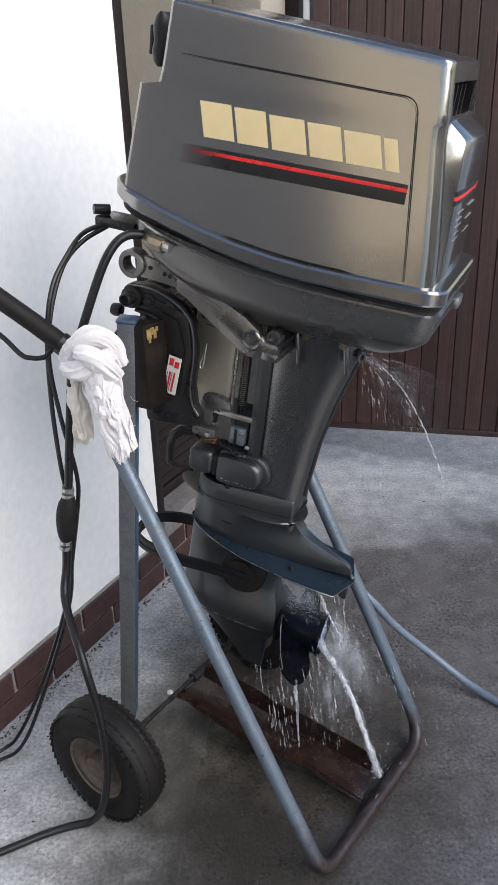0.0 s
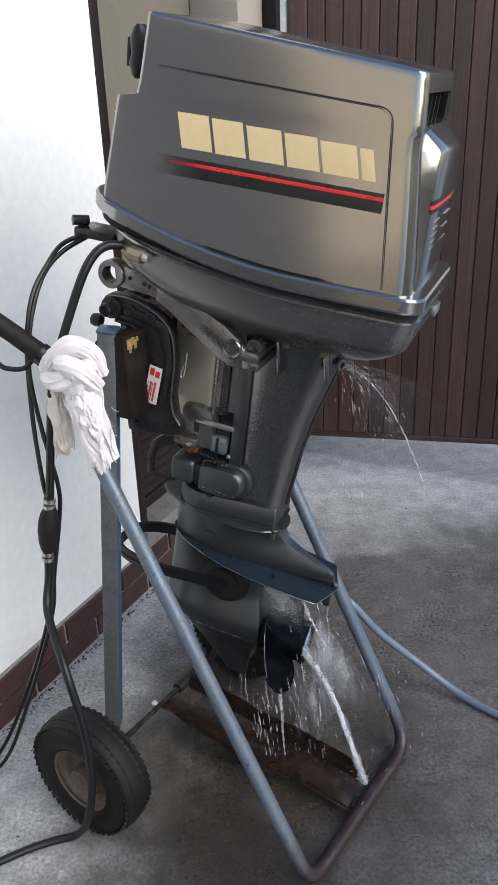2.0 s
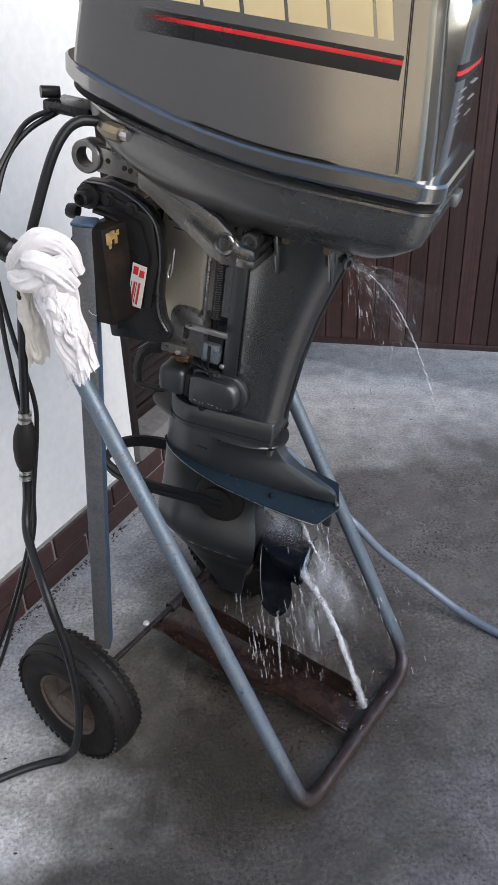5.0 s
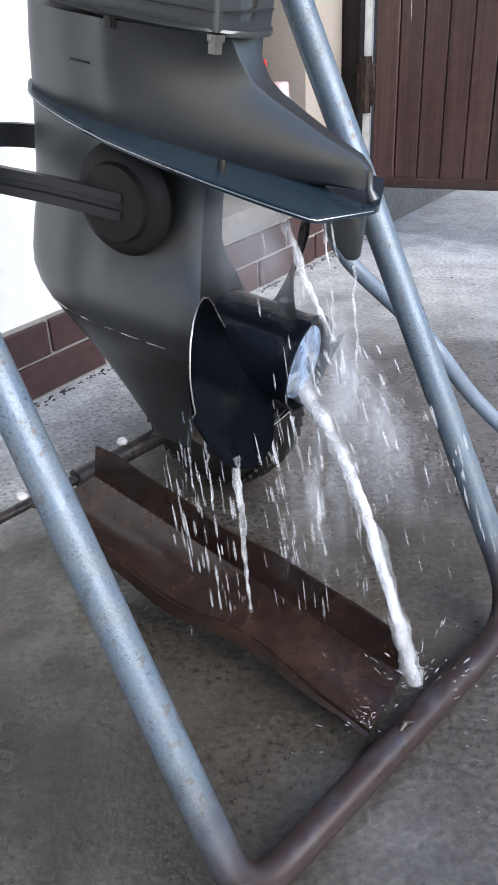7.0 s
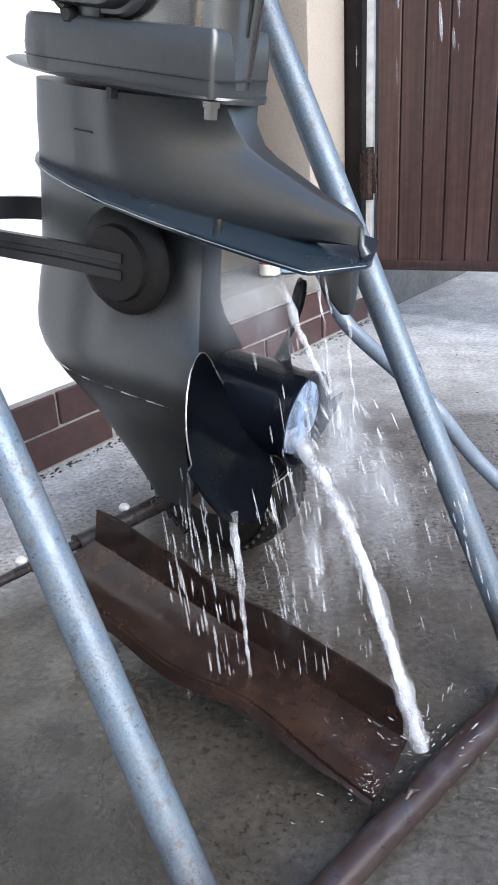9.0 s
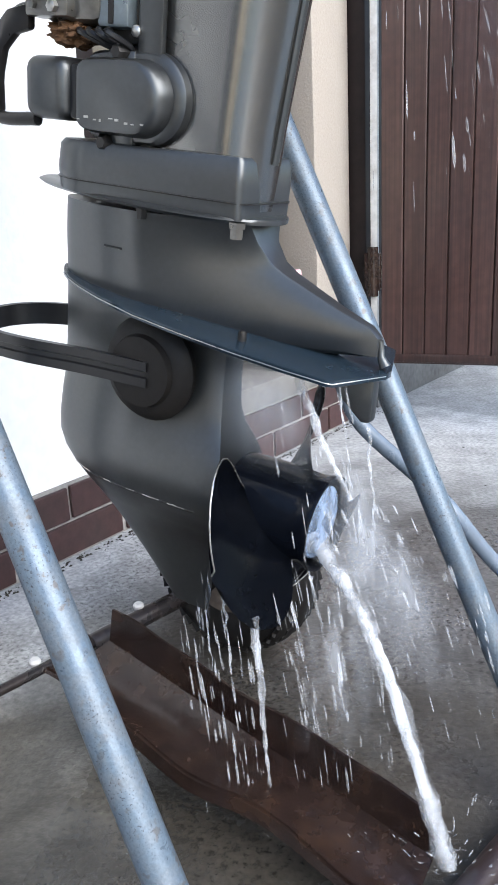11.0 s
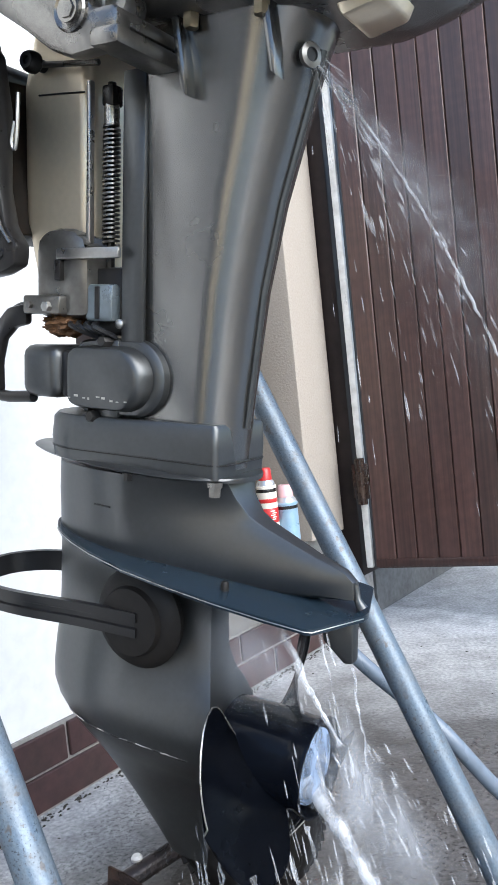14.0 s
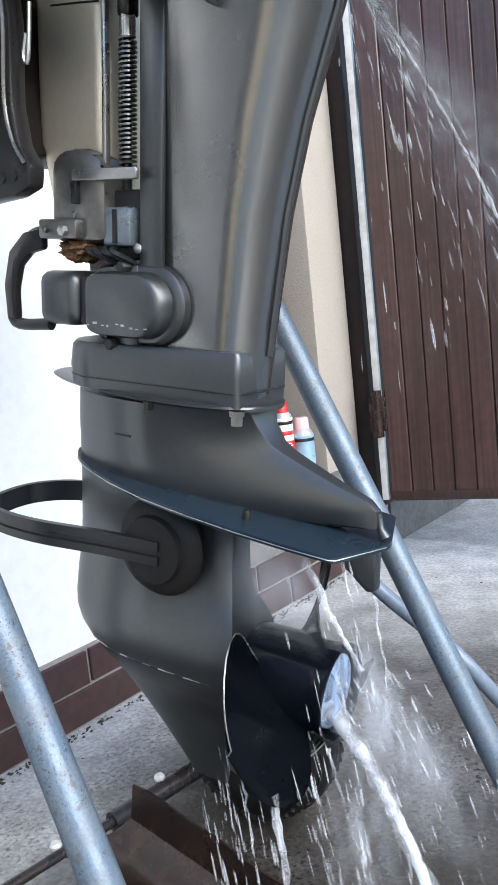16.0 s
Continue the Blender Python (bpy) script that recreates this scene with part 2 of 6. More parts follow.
def tube(pts, r, seg=12, bm=None, closed=False, caps=True):
    """A tube along points; r is one radius or one for each point."""
    b = bm or bmesh.new()
    pts = [Vector(p) for p in pts]
    rs = r if isinstance(r, (list, tuple)) else [r] * len(pts)
    rings, up = [], None
    n = len(pts)
    for i, p in enumerate(pts):
        d = (pts[(i + 1) % n] - pts[i - 1]) if closed else (pts[min(i + 1, n - 1)] - pts[max(i - 1, 0)])
        d.normalize()
        if up is None:
            up = d.orthogonal().normalized()
        up = (up - d * up.dot(d)).normalized()
        side = d.cross(up)
        rings.append([b.verts.new(p + (up * math.cos(a) + side * math.sin(a)) * rs[i]) for a in [2 * math.pi * k / seg for k in range(seg)]])
    for i in range(n if closed else n - 1):
        a, c = rings[i], rings[(i + 1) % n]
        for k in range(seg):
            b.faces.new((a[k], a[(k + 1) % seg], c[(k + 1) % seg], c[k]))
    if caps and not closed:
        b.faces.new(rings[0])
        b.faces.new(rings[-1])
    return b


def lathe(profile, seg=24, axis="Z", bm=None, at=(0, 0, 0)):
    """Turns (radius, height) pairs round an axis through at."""
    b = bmesh.new()
    rings = []
    for r, h in profile:
        if r < 1e-5:
            rings.append([b.verts.new((0, 0, h))])
        else:
            rings.append([b.verts.new((r * math.cos(2 * math.pi * k / seg), r * math.sin(2 * math.pi * k / seg), h)) for k in range(seg)])
    for a, c in zip(rings, rings[1:]):
        for k in range(seg):
            q = [a[k % len(a)], a[(k + 1) % len(a)], c[(k + 1) % len(c)], c[k % len(c)]]
            q = list(dict.fromkeys(q))
            if len(q) > 2:
                b.faces.new(q)
    if axis == "X":
        b.transform(Matrix.Rotation(radians(90), 4, "Y"))
    if axis == "Y":
        b.transform(Matrix.Rotation(radians(-90), 4, "X"))
    b.transform(Matrix.Translation(at))
    return join(bm, b)


def loft(rings, bm=None, caps=True):
    """Skins equal rings of points."""
    b = bm or bmesh.new()
    vs = [[b.verts.new(p) for p in ring] for ring in rings]
    n = len(vs[0])
    for a, c in zip(vs, vs[1:]):
        for k in range(n):
            b.faces.new((a[k], a[(k + 1) % n], c[(k + 1) % n], c[k]))
    if caps:
        b.faces.new(vs[0])
        b.faces.new(vs[-1])
    return b


def oval(xf, xr, w, z, pf=2.4, pr=2.4, n=40, mid=0.5, tilt=0.0):
    """A closed plan outline from xf (front) to xr (rear), half width w, at height z; the exponents square the two ends; tilt: rise per metre towards the rear."""
    c = xf + (xr - xf) * mid
    out = []
    for k in range(n):
        a = 2 * math.pi * k / n
        ca, sa = math.cos(a), math.sin(a)
        p = pr if ca > 0 else pf
        half = (xr - c) if ca > 0 else (c - xf)
        x = c + half * math.copysign(abs(ca) ** (2 / p), ca)
        y = w * math.copysign(abs(sa) ** (2 / p), sa)
        out.append((x, y, z + tilt * x))
    return out


def plate(outline, y0, y1, bevel=0.0, axis="Y"):
    """A flat part: an outline of (x, z) given thickness from y0 to y1 (axis Y), or of (x, y) from z0 to z1 (axis Z)."""
    b = bmesh.new()
    f = (lambda p, h: (p[0], h, p[1])) if axis == "Y" else (lambda p, h: (p[0], p[1], h))
    lo = [b.verts.new(f(p, y0)) for p in outline]
    hi = [b.verts.new(f(p, y1)) for p in outline]
    n = len(outline)
    b.faces.new(lo)
    b.faces.new(hi)
    for k in range(n):
        b.faces.new((lo[k], lo[(k + 1) % n], hi[(k + 1) % n], hi[k]))
    if bevel:
        bmesh.ops.recalc_face_normals(b, faces=b.faces)
        bmesh.ops.bevel(b, geom=b.edges[:], offset=bevel, segments=2, affect="EDGES", profile=0.5)
    return b


# ---- ground, wall and gate ----
WALL = pose(-0.306, 2.071, 0, 0, 0, 61.8)          # x along the wall, y into it


STRIP = (0.473, 0.881, 2.775)                       # edge of the strip along the gate: normal and distance


def ground_material():
    m = mat("worn_concrete", (0.375, 0.38, 0.387), 0.75, 0, 120, 0.36, 0.4, 1.7, 0.6, (0.27, 0.268, 0.26), dist=0.005)
    n, l = m.node_tree.nodes, m.node_tree.links
    b = n["Principled BSDF"]
    co = n.new("ShaderNodeTexCoord")
    # pitted aggregate
    vo = n.new("ShaderNodeTexNoise")
    vo.inputs["Scale"].default_value, vo.inputs["Detail"].default_value, vo.inputs["Roughness"].default_value = 130, 6, 0.75
    l.new(co.outputs["Object"], vo.inputs["Vector"])
    pn = n.new("ShaderNodeTexNoise")
    pn.inputs["Scale"].default_value, pn.inputs["Detail"].default_value = 7, 4
    l.new(co.outputs["Object"], pn.inputs["Vector"])
    pit = n.new("ShaderNodeMapRange")
    pit.inputs[1].default_value, pit.inputs[2].default_value, pit.inputs[3].default_value, pit.inputs[4].default_value = 0.38, 0.5, 0.24, 1.08
    l.new(vo.outputs["Fac"], pit.inputs[0])
    where = n.new("ShaderNodeMapRange")
    where.inputs[1].default_value, where.inputs[2].default_value = 0.4, 0.54
    l.new(pn.outputs["Fac"], where.inputs[0])
    one = n.new("ShaderNodeMix")
    one.data_type = "FLOAT"
    one.inputs[2].default_value = 1.0
    # the strip before the gate was trowelled smooth, and the wet part is silted up
    sx = n.new("ShaderNodeSeparateXYZ")
    l.new(co.outputs["Object"], sx.inputs[0])
    trowel = n.new("ShaderNodeMapRange")
    trowel.inputs[1].default_value, trowel.inputs[2].default_value, trowel.inputs[3].default_value, trowel.inputs[4].default_value = 2.05, 2.45, 1.0, 0.12
    l.new(sx.outputs["Y"], trowel.inputs[0])
    silt = n.new("ShaderNodeMapRange")
    silt.inputs[1].default_value, silt.inputs[2].default_value, silt.inputs[3].default_value, silt.inputs[4].default_value = 1.45, 1.8, 0.6, 1.0
    l.new(sx.outputs["Y"], silt.inputs[0])
    pits = n.new("ShaderNodeMath")
    pits.operation = "MULTIPLY"
    l.new(trowel.outputs[0], pits.inputs[0])
    l.new(silt.outputs[0], pits.inputs[1])
    amount = n.new("ShaderNodeMath")
    amount.operation = "MULTIPLY"
    l.new(where.outputs[0], amount.inputs[0])
    l.new(pits.outputs[0], amount.inputs[1])
    l.new(amount.outputs[0], one.inputs[0])
    l.new(pit.outputs[0], one.inputs[3])
    # blotches of a hand's width
    bn = n.new("ShaderNodeTexNoise")
    bn.inputs["Scale"].default_value, bn.inputs["Detail"].default_value, bn.inputs["Roughness"].default_value = 14, 8, 0.7
    l.new(co.outputs["Object"], bn.inputs["Vector"])
    bm_ = n.new("ShaderNodeMapRange")
    bm_.inputs[1].default_value, bm_.inputs[2].default_value, bm_.inputs[3].default_value, bm_.inputs[4].default_value = 0.3, 0.7, 0.68, 1.3
    l.new(bn.outputs["Fac"], bm_.inputs[0])
    blot = n.new("ShaderNodeMath")
    blot.operation = "MULTIPLY"
    l.new(one.outputs[0], blot.inputs[0])
    l.new(bm_.outputs[0], blot.inputs[1])
    # wet area below the running water: it ends short of the wall foot and of the wheel, with a ragged edge; nearer the
    # camera it only darkens unseen ground
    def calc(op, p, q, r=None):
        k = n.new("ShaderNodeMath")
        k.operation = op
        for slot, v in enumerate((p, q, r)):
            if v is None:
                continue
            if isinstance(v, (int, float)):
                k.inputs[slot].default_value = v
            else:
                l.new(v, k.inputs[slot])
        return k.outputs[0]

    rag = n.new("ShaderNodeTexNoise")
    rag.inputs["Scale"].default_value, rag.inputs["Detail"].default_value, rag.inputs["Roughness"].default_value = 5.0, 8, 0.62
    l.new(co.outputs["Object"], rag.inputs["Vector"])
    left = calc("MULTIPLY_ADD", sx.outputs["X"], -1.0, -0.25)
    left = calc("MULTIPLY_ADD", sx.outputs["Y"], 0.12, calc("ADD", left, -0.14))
    # unseen ground towards the camera darkened too, so the motor reflects less light
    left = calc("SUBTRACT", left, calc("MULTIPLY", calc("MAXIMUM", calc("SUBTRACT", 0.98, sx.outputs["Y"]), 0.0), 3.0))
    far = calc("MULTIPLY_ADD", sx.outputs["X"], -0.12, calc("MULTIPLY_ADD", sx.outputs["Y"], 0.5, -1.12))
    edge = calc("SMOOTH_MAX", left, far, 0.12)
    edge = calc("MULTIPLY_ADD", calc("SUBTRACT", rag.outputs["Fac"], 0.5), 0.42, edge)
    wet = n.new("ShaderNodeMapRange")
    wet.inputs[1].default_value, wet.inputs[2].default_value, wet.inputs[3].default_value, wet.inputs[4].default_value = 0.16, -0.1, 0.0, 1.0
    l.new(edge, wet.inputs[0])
    # brown silt under the motor, with the shade of motor and channel painted in
    sub = n.new("ShaderNodeVectorMath")
    sub.operation = "DISTANCE"
    sub.inputs[1].default_value = (-0.02, 1.3, 0)
    l.new(co.outputs["Object"], sub.inputs[0])
    add = calc("MULTIPLY_ADD", rag.outputs["Fac"], 0.6, sub.outputs["Value"])
    old = b.inputs["Base Color"].links[0].from_socket
    mulp = n.new("ShaderNodeMix")
    mulp.data_type, mulp.blend_type = "RGBA", "MULTIPLY"
    mulp.inputs[0].default_value = 1.0
    l.new(old, mulp.inputs[6])
    l.new(blot.outputs[0], mulp.inputs[7])
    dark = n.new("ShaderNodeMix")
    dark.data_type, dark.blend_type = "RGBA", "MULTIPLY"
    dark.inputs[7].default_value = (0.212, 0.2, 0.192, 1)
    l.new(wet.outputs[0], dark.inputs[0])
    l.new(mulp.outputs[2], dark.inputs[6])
    # silt and painted shade in the middle of the puddle
    silt_shade = n.new("ShaderNodeMapRange")
    silt_shade.inputs[1].default_value, silt_shade.inputs[2].default_value, silt_shade.inputs[3].default_value, silt_shade.inputs[4].default_value = 0.86, 0.5, 0.0, 1.0
    l.new(add, silt_shade.inputs[0])
    silt_shaded = n.new("ShaderNodeMix")
    silt_shaded.data_type, silt_shaded.blend_type = "RGBA", "MULTIPLY"
    silt_shaded.inputs[7].default_value = (0.5, 0.46, 0.38, 1)
    l.new(silt_shade.outputs[0], silt_shaded.inputs[0])
    l.new(dark.outputs[2], silt_shaded.inputs[6])
    # wet colour darker towards the wheel; reflected sky painted in as a paler right
    sheen_ramp = n.new("ShaderNodeMapRange")
    sheen_ramp.inputs[1].default_value, sheen_ramp.inputs[2].default_value, sheen_ramp.inputs[3].default_value, sheen_ramp.inputs[4].default_value = -0.25, 0.45, 0.58, 1.72
    l.new(calc("MULTIPLY_ADD", rag.outputs["Fac"], 0.5, calc("ADD", sx.outputs["X"], -0.25)), sheen_ramp.inputs[0])
    sheened = n.new("ShaderNodeMix")
    sheened.data_type, sheened.blend_type = "RGBA", "MULTIPLY"
    l.new(wet.outputs[0], sheened.inputs[0])
    l.new(silt_shaded.outputs[2], sheened.inputs[6])
    l.new(sheen_ramp.outputs[0], sheened.inputs[7])
    # an older, rougher strip of concrete along the gate
    strip = n.new("ShaderNodeMapRange")
    strip.inputs[1].default_value, strip.inputs[2].default_value, strip.inputs[3].default_value, strip.inputs[4].default_value = -0.004, 0.012, 1.0, 0.8
    over = calc("MULTIPLY_ADD", sx.outputs["X"], STRIP[0], calc("MULTIPLY_ADD", sx.outputs["Y"], STRIP[1], -STRIP[2]))
    l.new(calc("MULTIPLY_ADD", calc("SUBTRACT", rag.outputs["Fac"], 0.5), 0.06, over), strip.inputs[0])
    aged = n.new("ShaderNodeMix")
    aged.data_type, aged.blend_type = "RGBA", "MULTIPLY"
    aged.inputs[0].default_value = 1.0
    l.new(sheened.outputs[2], aged.inputs[6])
    l.new(strip.outputs[0], aged.inputs[7])
    l.new(aged.outputs[2], b.inputs["Base Color"])
    rmix = n.new("ShaderNodeMix")
    rmix.data_type = "FLOAT"
    oldr = b.inputs["Roughness"].links[0].from_socket
    l.new(wet.outputs[0], rmix.inputs[0])
    l.new(oldr, rmix.inputs[2])
    film = n.new("ShaderNodeMapRange")
    film.inputs[1].default_value, film.inputs[2].default_value, film.inputs[3].default_value, film.inputs[4].default_value = 0.4, 0.62, 0.36, 0.1
    l.new(rag.outputs["Fac"], film.inputs[0])
    l.new(film.outputs[0], rmix.inputs[3])
    l.new(rmix.outputs[0], b.inputs["Roughness"])
    # a film of standing water over the wet part, broken where the concrete stands proud
    pool = n.new("ShaderNodeMapRange")
    pool.inputs[1].default_value, pool.inputs[2].default_value = 0.36, 0.58
    l.new(rag.outputs["Fac"], pool.inputs[0])
    l.new(calc("MULTIPLY", calc("MULTIPLY", pool.outputs[0], wet.outputs[0]), 0.9), b.inputs["Coat Weight"])
    b.inputs["Coat Roughness"].default_value, b.inputs["Coat IOR"].default_value = 0.1, 1.4
    ripple = n.new("ShaderNodeBump")
    ripple.inputs["Strength"].default_value, ripple.inputs["Distance"].default_value = 0.12, 0.004
    l.new(bn.outputs["Fac"], ripple.inputs["Height"])
    l.new(ripple.outputs[0], b.inputs["Coat Normal"])
    return m


FLOOR = bmesh.new()
bmesh.ops.create_grid(FLOOR, x_segments=40, y_segments=40, size=40)
tagged(part("ground", FLOOR, ground_material(), smooth=False), "grey worn concrete ground, wet under the motor, with shade and sheen painted in", "ground", kind="structure")

tagged(part("wall_white", box(-1.7, 0.0, 0, 0.25, 0, 3.2), WHITEWALL, m=WALL, smooth=False), "bright white plastered house wall", "wall", kind="structure")
tagged(part("wall_recess", box(0.0, 0.9, 0.17, 0.3, 0, 3.2), SHADEPLASTER, m=WALL, smooth=False), "beige wall inside the doorway recess, its shade put into the colour", "wall", kind="structure")
tagged(part("wall_beige", box(0.735, 0.905, 0, 0.168, 0.27, 3.2, 0.006), BEIGE, m=WALL), "beige rough plastered pier beside the gate", "wall", kind="structure")
tagged(part("wall_far", box(0.91, 2.2, 0.02, 0.3, 0, 3.2), WHITEWALL, m=WALL, smooth=False), "white plastered wall behind the gate", "wall", kind="structure")
tagged(part("sill", box(0.002, 1.0, -0.02, 0.168, 0.14, 0.198, 0.006), SILLSTONE, m=WALL), "pale worn stone sill of the doorway", "sill", kind="structure")
tagged(part("sill_base", box(0.002, 1.0, 0.004, 0.168, 0, 0.138), GROUT, m=WALL), "pale mortar base under the sill", "sill", kind="structure")
tagged(part("door_jamb", box(0.002, 0.046, 0.006, 0.168, 0.2, 3.2, 0.004), WOODDARK, m=WALL), "dark brown wooden door jamb", "door frame", kind="structure")
shutter = empty("louvred_shutter", WALL @ pose(0.05, 0.06, 0.2), "dark brown louvred wooden shutter standing on the sill", "shutter")
for x in (0.0, 0.3):
    part("stile", box(x, x + 0.035, 0, 0.03, 0.002, 0.72, 0.003), WOODDARK, shutter)
for z in (0.002, 0.685):
    part("rail", box(0.036, 0.299, 0.002, 0.028, z, z + 0.035, 0.003), WOODDARK, shutter)
for k in range(21):
    part("slat", box(0.036, 0.299, -0.014, 0.014, -0.003, 0.003, 0.001, seg=1), WOODDARK, shutter, m=Matrix.Translation((0, 0.015, 0.055 + 0.03 * k)) @ Matrix.Rotation(radians(38), 4, "X"))

# clinker skirting in two courses
skirting = tagged(part("skirting", box(-1.7, 1.03, -0.006, -0.0005, 0.0, 0.138), GROUT, m=WALL, smooth=False), "brown clinker skirting tiles with pale joints", "skirting", kind="structure")
TILE_BOX = box(0, 0.2435, -0.0135, -0.006, 0, 0.0605, 0.0016, seg=1)
TILE_MESH = bpy.data.meshes.new("tile")
TILE_BOX.to_mesh(TILE_MESH)
TILE_BOX.free()
TILE_MESH.materials.append(TILE)
for row, z, off in ((0, 0.005, 0.128), (1, 0.0725, 0.0)):
    for k in range(-5, 5):
        ob = new("tile", TILE_MESH)
        ob.parent = skirting
        ob.matrix_basis = pose(-0.383 + off + 0.254 * k + random.uniform(-0.002, 0.002), random.uniform(-0.001, 0.0005), z + random.uniform(-0.001, 0.001))

tagged(part("plinth", box(1.036, 2.2, -0.012, 0.018, 0.0, 0.16, 0.003), SHADERENDER, m=WALL), "grey rendered plinth under the far wall, darkened for the gate's shade", "plinth", kind="structure")

# dirt gathered along the foot of the wall
random.seed(21)
DIRT = mat("dark_dirt", (0.035, 0.03, 0.024), 0.95, 0, 90, 0.4, 0.5, 20, 0.5)
crumbs = bmesh.new()
for k in range(700):
    c = Vector((random.uniform(-1.2, 1.0), -0.016 - abs(random.gauss(0, 0.012)), 0.002))
    r = random.uniform(0.001, 0.0032)
    base = [crumbs.verts.new(c + Vector((r * random.uniform(0.6, 1.8) * math.cos(a), r * random.uniform(0.5, 1.1) * math.sin(a), -0.0015))) for a in (0, 1.05, 2.1, 3.14, 4.2, 5.24)]
    tip = crumbs.verts.new(c + Vector((random.uniform(-0.4, 0.4) * r, 0, r * random.uniform(0.3, 0.8))))
    for j in range(6):
        crumbs.faces.new((base[j], base[(j + 1) % 6], tip))
tagged(part("wall_foot_dirt", crumbs, DIRT, m=WALL), "dark dirt and crumbs along the foot of the wall", "dirt", kind="stuff")

# bits of grit lying on the ground
grit = bmesh.new()
for k in range(170):
    c = Vector((random.uniform(-0.7, 1.2), random.uniform(0.75, 2.7), 0.0))
    r = random.uniform(0.0012, 0.0042)
    turn = random.uniform(0, 3.14)
    base = [grit.verts.new(c + Vector((r * random.uniform(0.7, 1.9) * math.cos(a + turn), r * random.uniform(0.5, 1.0) * math.sin(a + turn), -0.0005))) for a in (0, 1.25, 2.5, 3.77, 5.0)]
    tip = grit.verts.new(c + Vector((0, 0, r * random.uniform(0.4, 0.9))))
    for j in range(5):
        grit.faces.new((base[j], base[(j + 1) % 5], tip))
tagged(part("ground_grit", grit, DIRT), "dark grit and leaf scraps lying on the concrete", "grit", kind="stuff")
tagged(part("wall_return", box(-1.7, -1.45, 0.252, 4.0, 0, 3.2), WHITEWALL, m=WALL, smooth=False), "white plastered side wall of the house", "wall", kind="structure")

# gate: post, pale strip in the gap, leaf of narrow boards
GATE = pose(0.28, 2.784, 0, 0, 0, -12.9)
tagged(part("gate_post", box(0.906, 1.02, -0.045, 0.018, 0.14, 2.1, 0.004), WOODDARK, m=WALL), "dark stained wooden gate post on the wall", "gate post", kind="structure")
gate = empty("gate_leaf", GATE, "brown stained gate leaf of narrow vertical boards, standing open", "gate")
part("bottom_rail", box(-0.082, 0.925, 0.019, 0.05, 0.165, 0.25, 0.004), WOOD, gate)
part("backing", box(-0.08, 0.92, 0.0175, 0.0186, 0.2, 1.96), WOODDARK, gate, smooth=False)
part("middle_rail", box(-0.082, 0.925, 0.019, 0.05, 1.2, 1.3, 0.004), WOOD, gate)
part("edge_strip", box(-0.112, -0.094, 0.01, 0.03, 0.17, 1.95, 0.002), WHITEPAINT, gate, "white-painted edge strip, chipped")
hinge = part("hinge", box(-0.125, -0.083, -0.006, 0.009, 0.36, 0.455, 0.003), RUST, gate, "brown painted strap hinge, rusty")
part("hinge_knuckle", lathe([(0, 0.345), (0.014, 0.345), (0.014, 0.47), (0, 0.47)], 12, at=(-0.104, 0.002, 0)), RUST, hinge)
BOARD_BOX = box(0, 0.0545, 0, 0.018, 0.178, 1.97, 0.0028, seg=1)
BOARD_MESH = bpy.data.meshes.new("board")
BOARD_BOX.to_mesh(BOARD_MESH)
BOARD_BOX.free()
BOARD_MESH.materials.append(WOOD)
for k in range(18):
    ob = new("board", BOARD_MESH)
    ob.parent = gate
    ob.matrix_basis = pose(-0.082 + k * 0.0557, random.uniform(-0.0012, 0.0012), random.uniform(-0.004, 0.004))
part("foot_board", box(-0.082, 0.925, -0.004, -0.0015, 0.1745, 0.196, 0.001), WOOD, gate)
part("gate_support", box(0.93, 0.98, 0.0, 0.05, 0, 1.96, 0.004), WOODDARK, gate)

# unseen walls opposite and beside, behind the camera, added to shape the motor's reflections
OCHRE = mat("ochre_plaster", (0.88, 0.74, 0.53), 0.9, 0, 60, 0.05, 0.3, 1.5, 0.2)
tagged(part("reflect_wall_ochre", box(-5.3, -5.0, -24.0, -0.35, 0, 4.2), OCHRE, smooth=False), "unseen ochre wall, added for the motor's warm reflections", "wall", kind="structure")

# unseen wall on the right, added to cut the sun's glare off the hood
tagged(part("glare_block_wall", box(4.6, 4.85, -9.0, 1.5, 0, 1.6), OCHRE, smooth=False), "unseen ochre wall, added to block low sun glare on the hood", "wall", kind="structure")

# two unseen grey walls, added to keep the hood's left reflection dark
REFLECTGREY = mat("grey_reflection_wall", (0.145, 0.15, 0.163), 0.9, 0, 60, 0.1, 0.3, 1.5, 0.4)
tagged(part("reflect_wall_grey", box(-4.3, -4.0, -5.4, 3.0, 0, 3.4), REFLECTGREY, smooth=False), "unseen grey wall, added for the hood's dark reflection", "wall", kind="structure")
tagged(part("reflect_wall_rear", box(-5.3, -5.0, -0.345, 4.5, 0, 3.0), REFLECTGREY, smooth=False), "unseen grey wall, added behind the other for dark reflections", "wall", kind="structure")

# ---- outboard motor: x aft, y to the far side, z up along its leg ----
AFT, DOWN = radians(-23), radians(9)
ax = Vector((math.cos(AFT) * math.cos(DOWN), math.sin(AFT) * math.cos(DOWN), -math.sin(DOWN)))
ay = Vector((-math.sin(AFT), math.cos(AFT), 0))
az = ax.cross(ay)
MOTOR = Matrix.Translation((0.173, 1.373, 0.465)) @ Matrix((ax, ay, az)).transposed().to_4x4()
motor = empty("outboard_motor", MOTOR, "grey two-stroke outboard motor clamped upright to a tube stand", "outboard motor")


def lift(x):
    """The rise of the hood's lower edge towards the front."""
    return 0.52 * max(0.0, -0.1 - x) ** 2


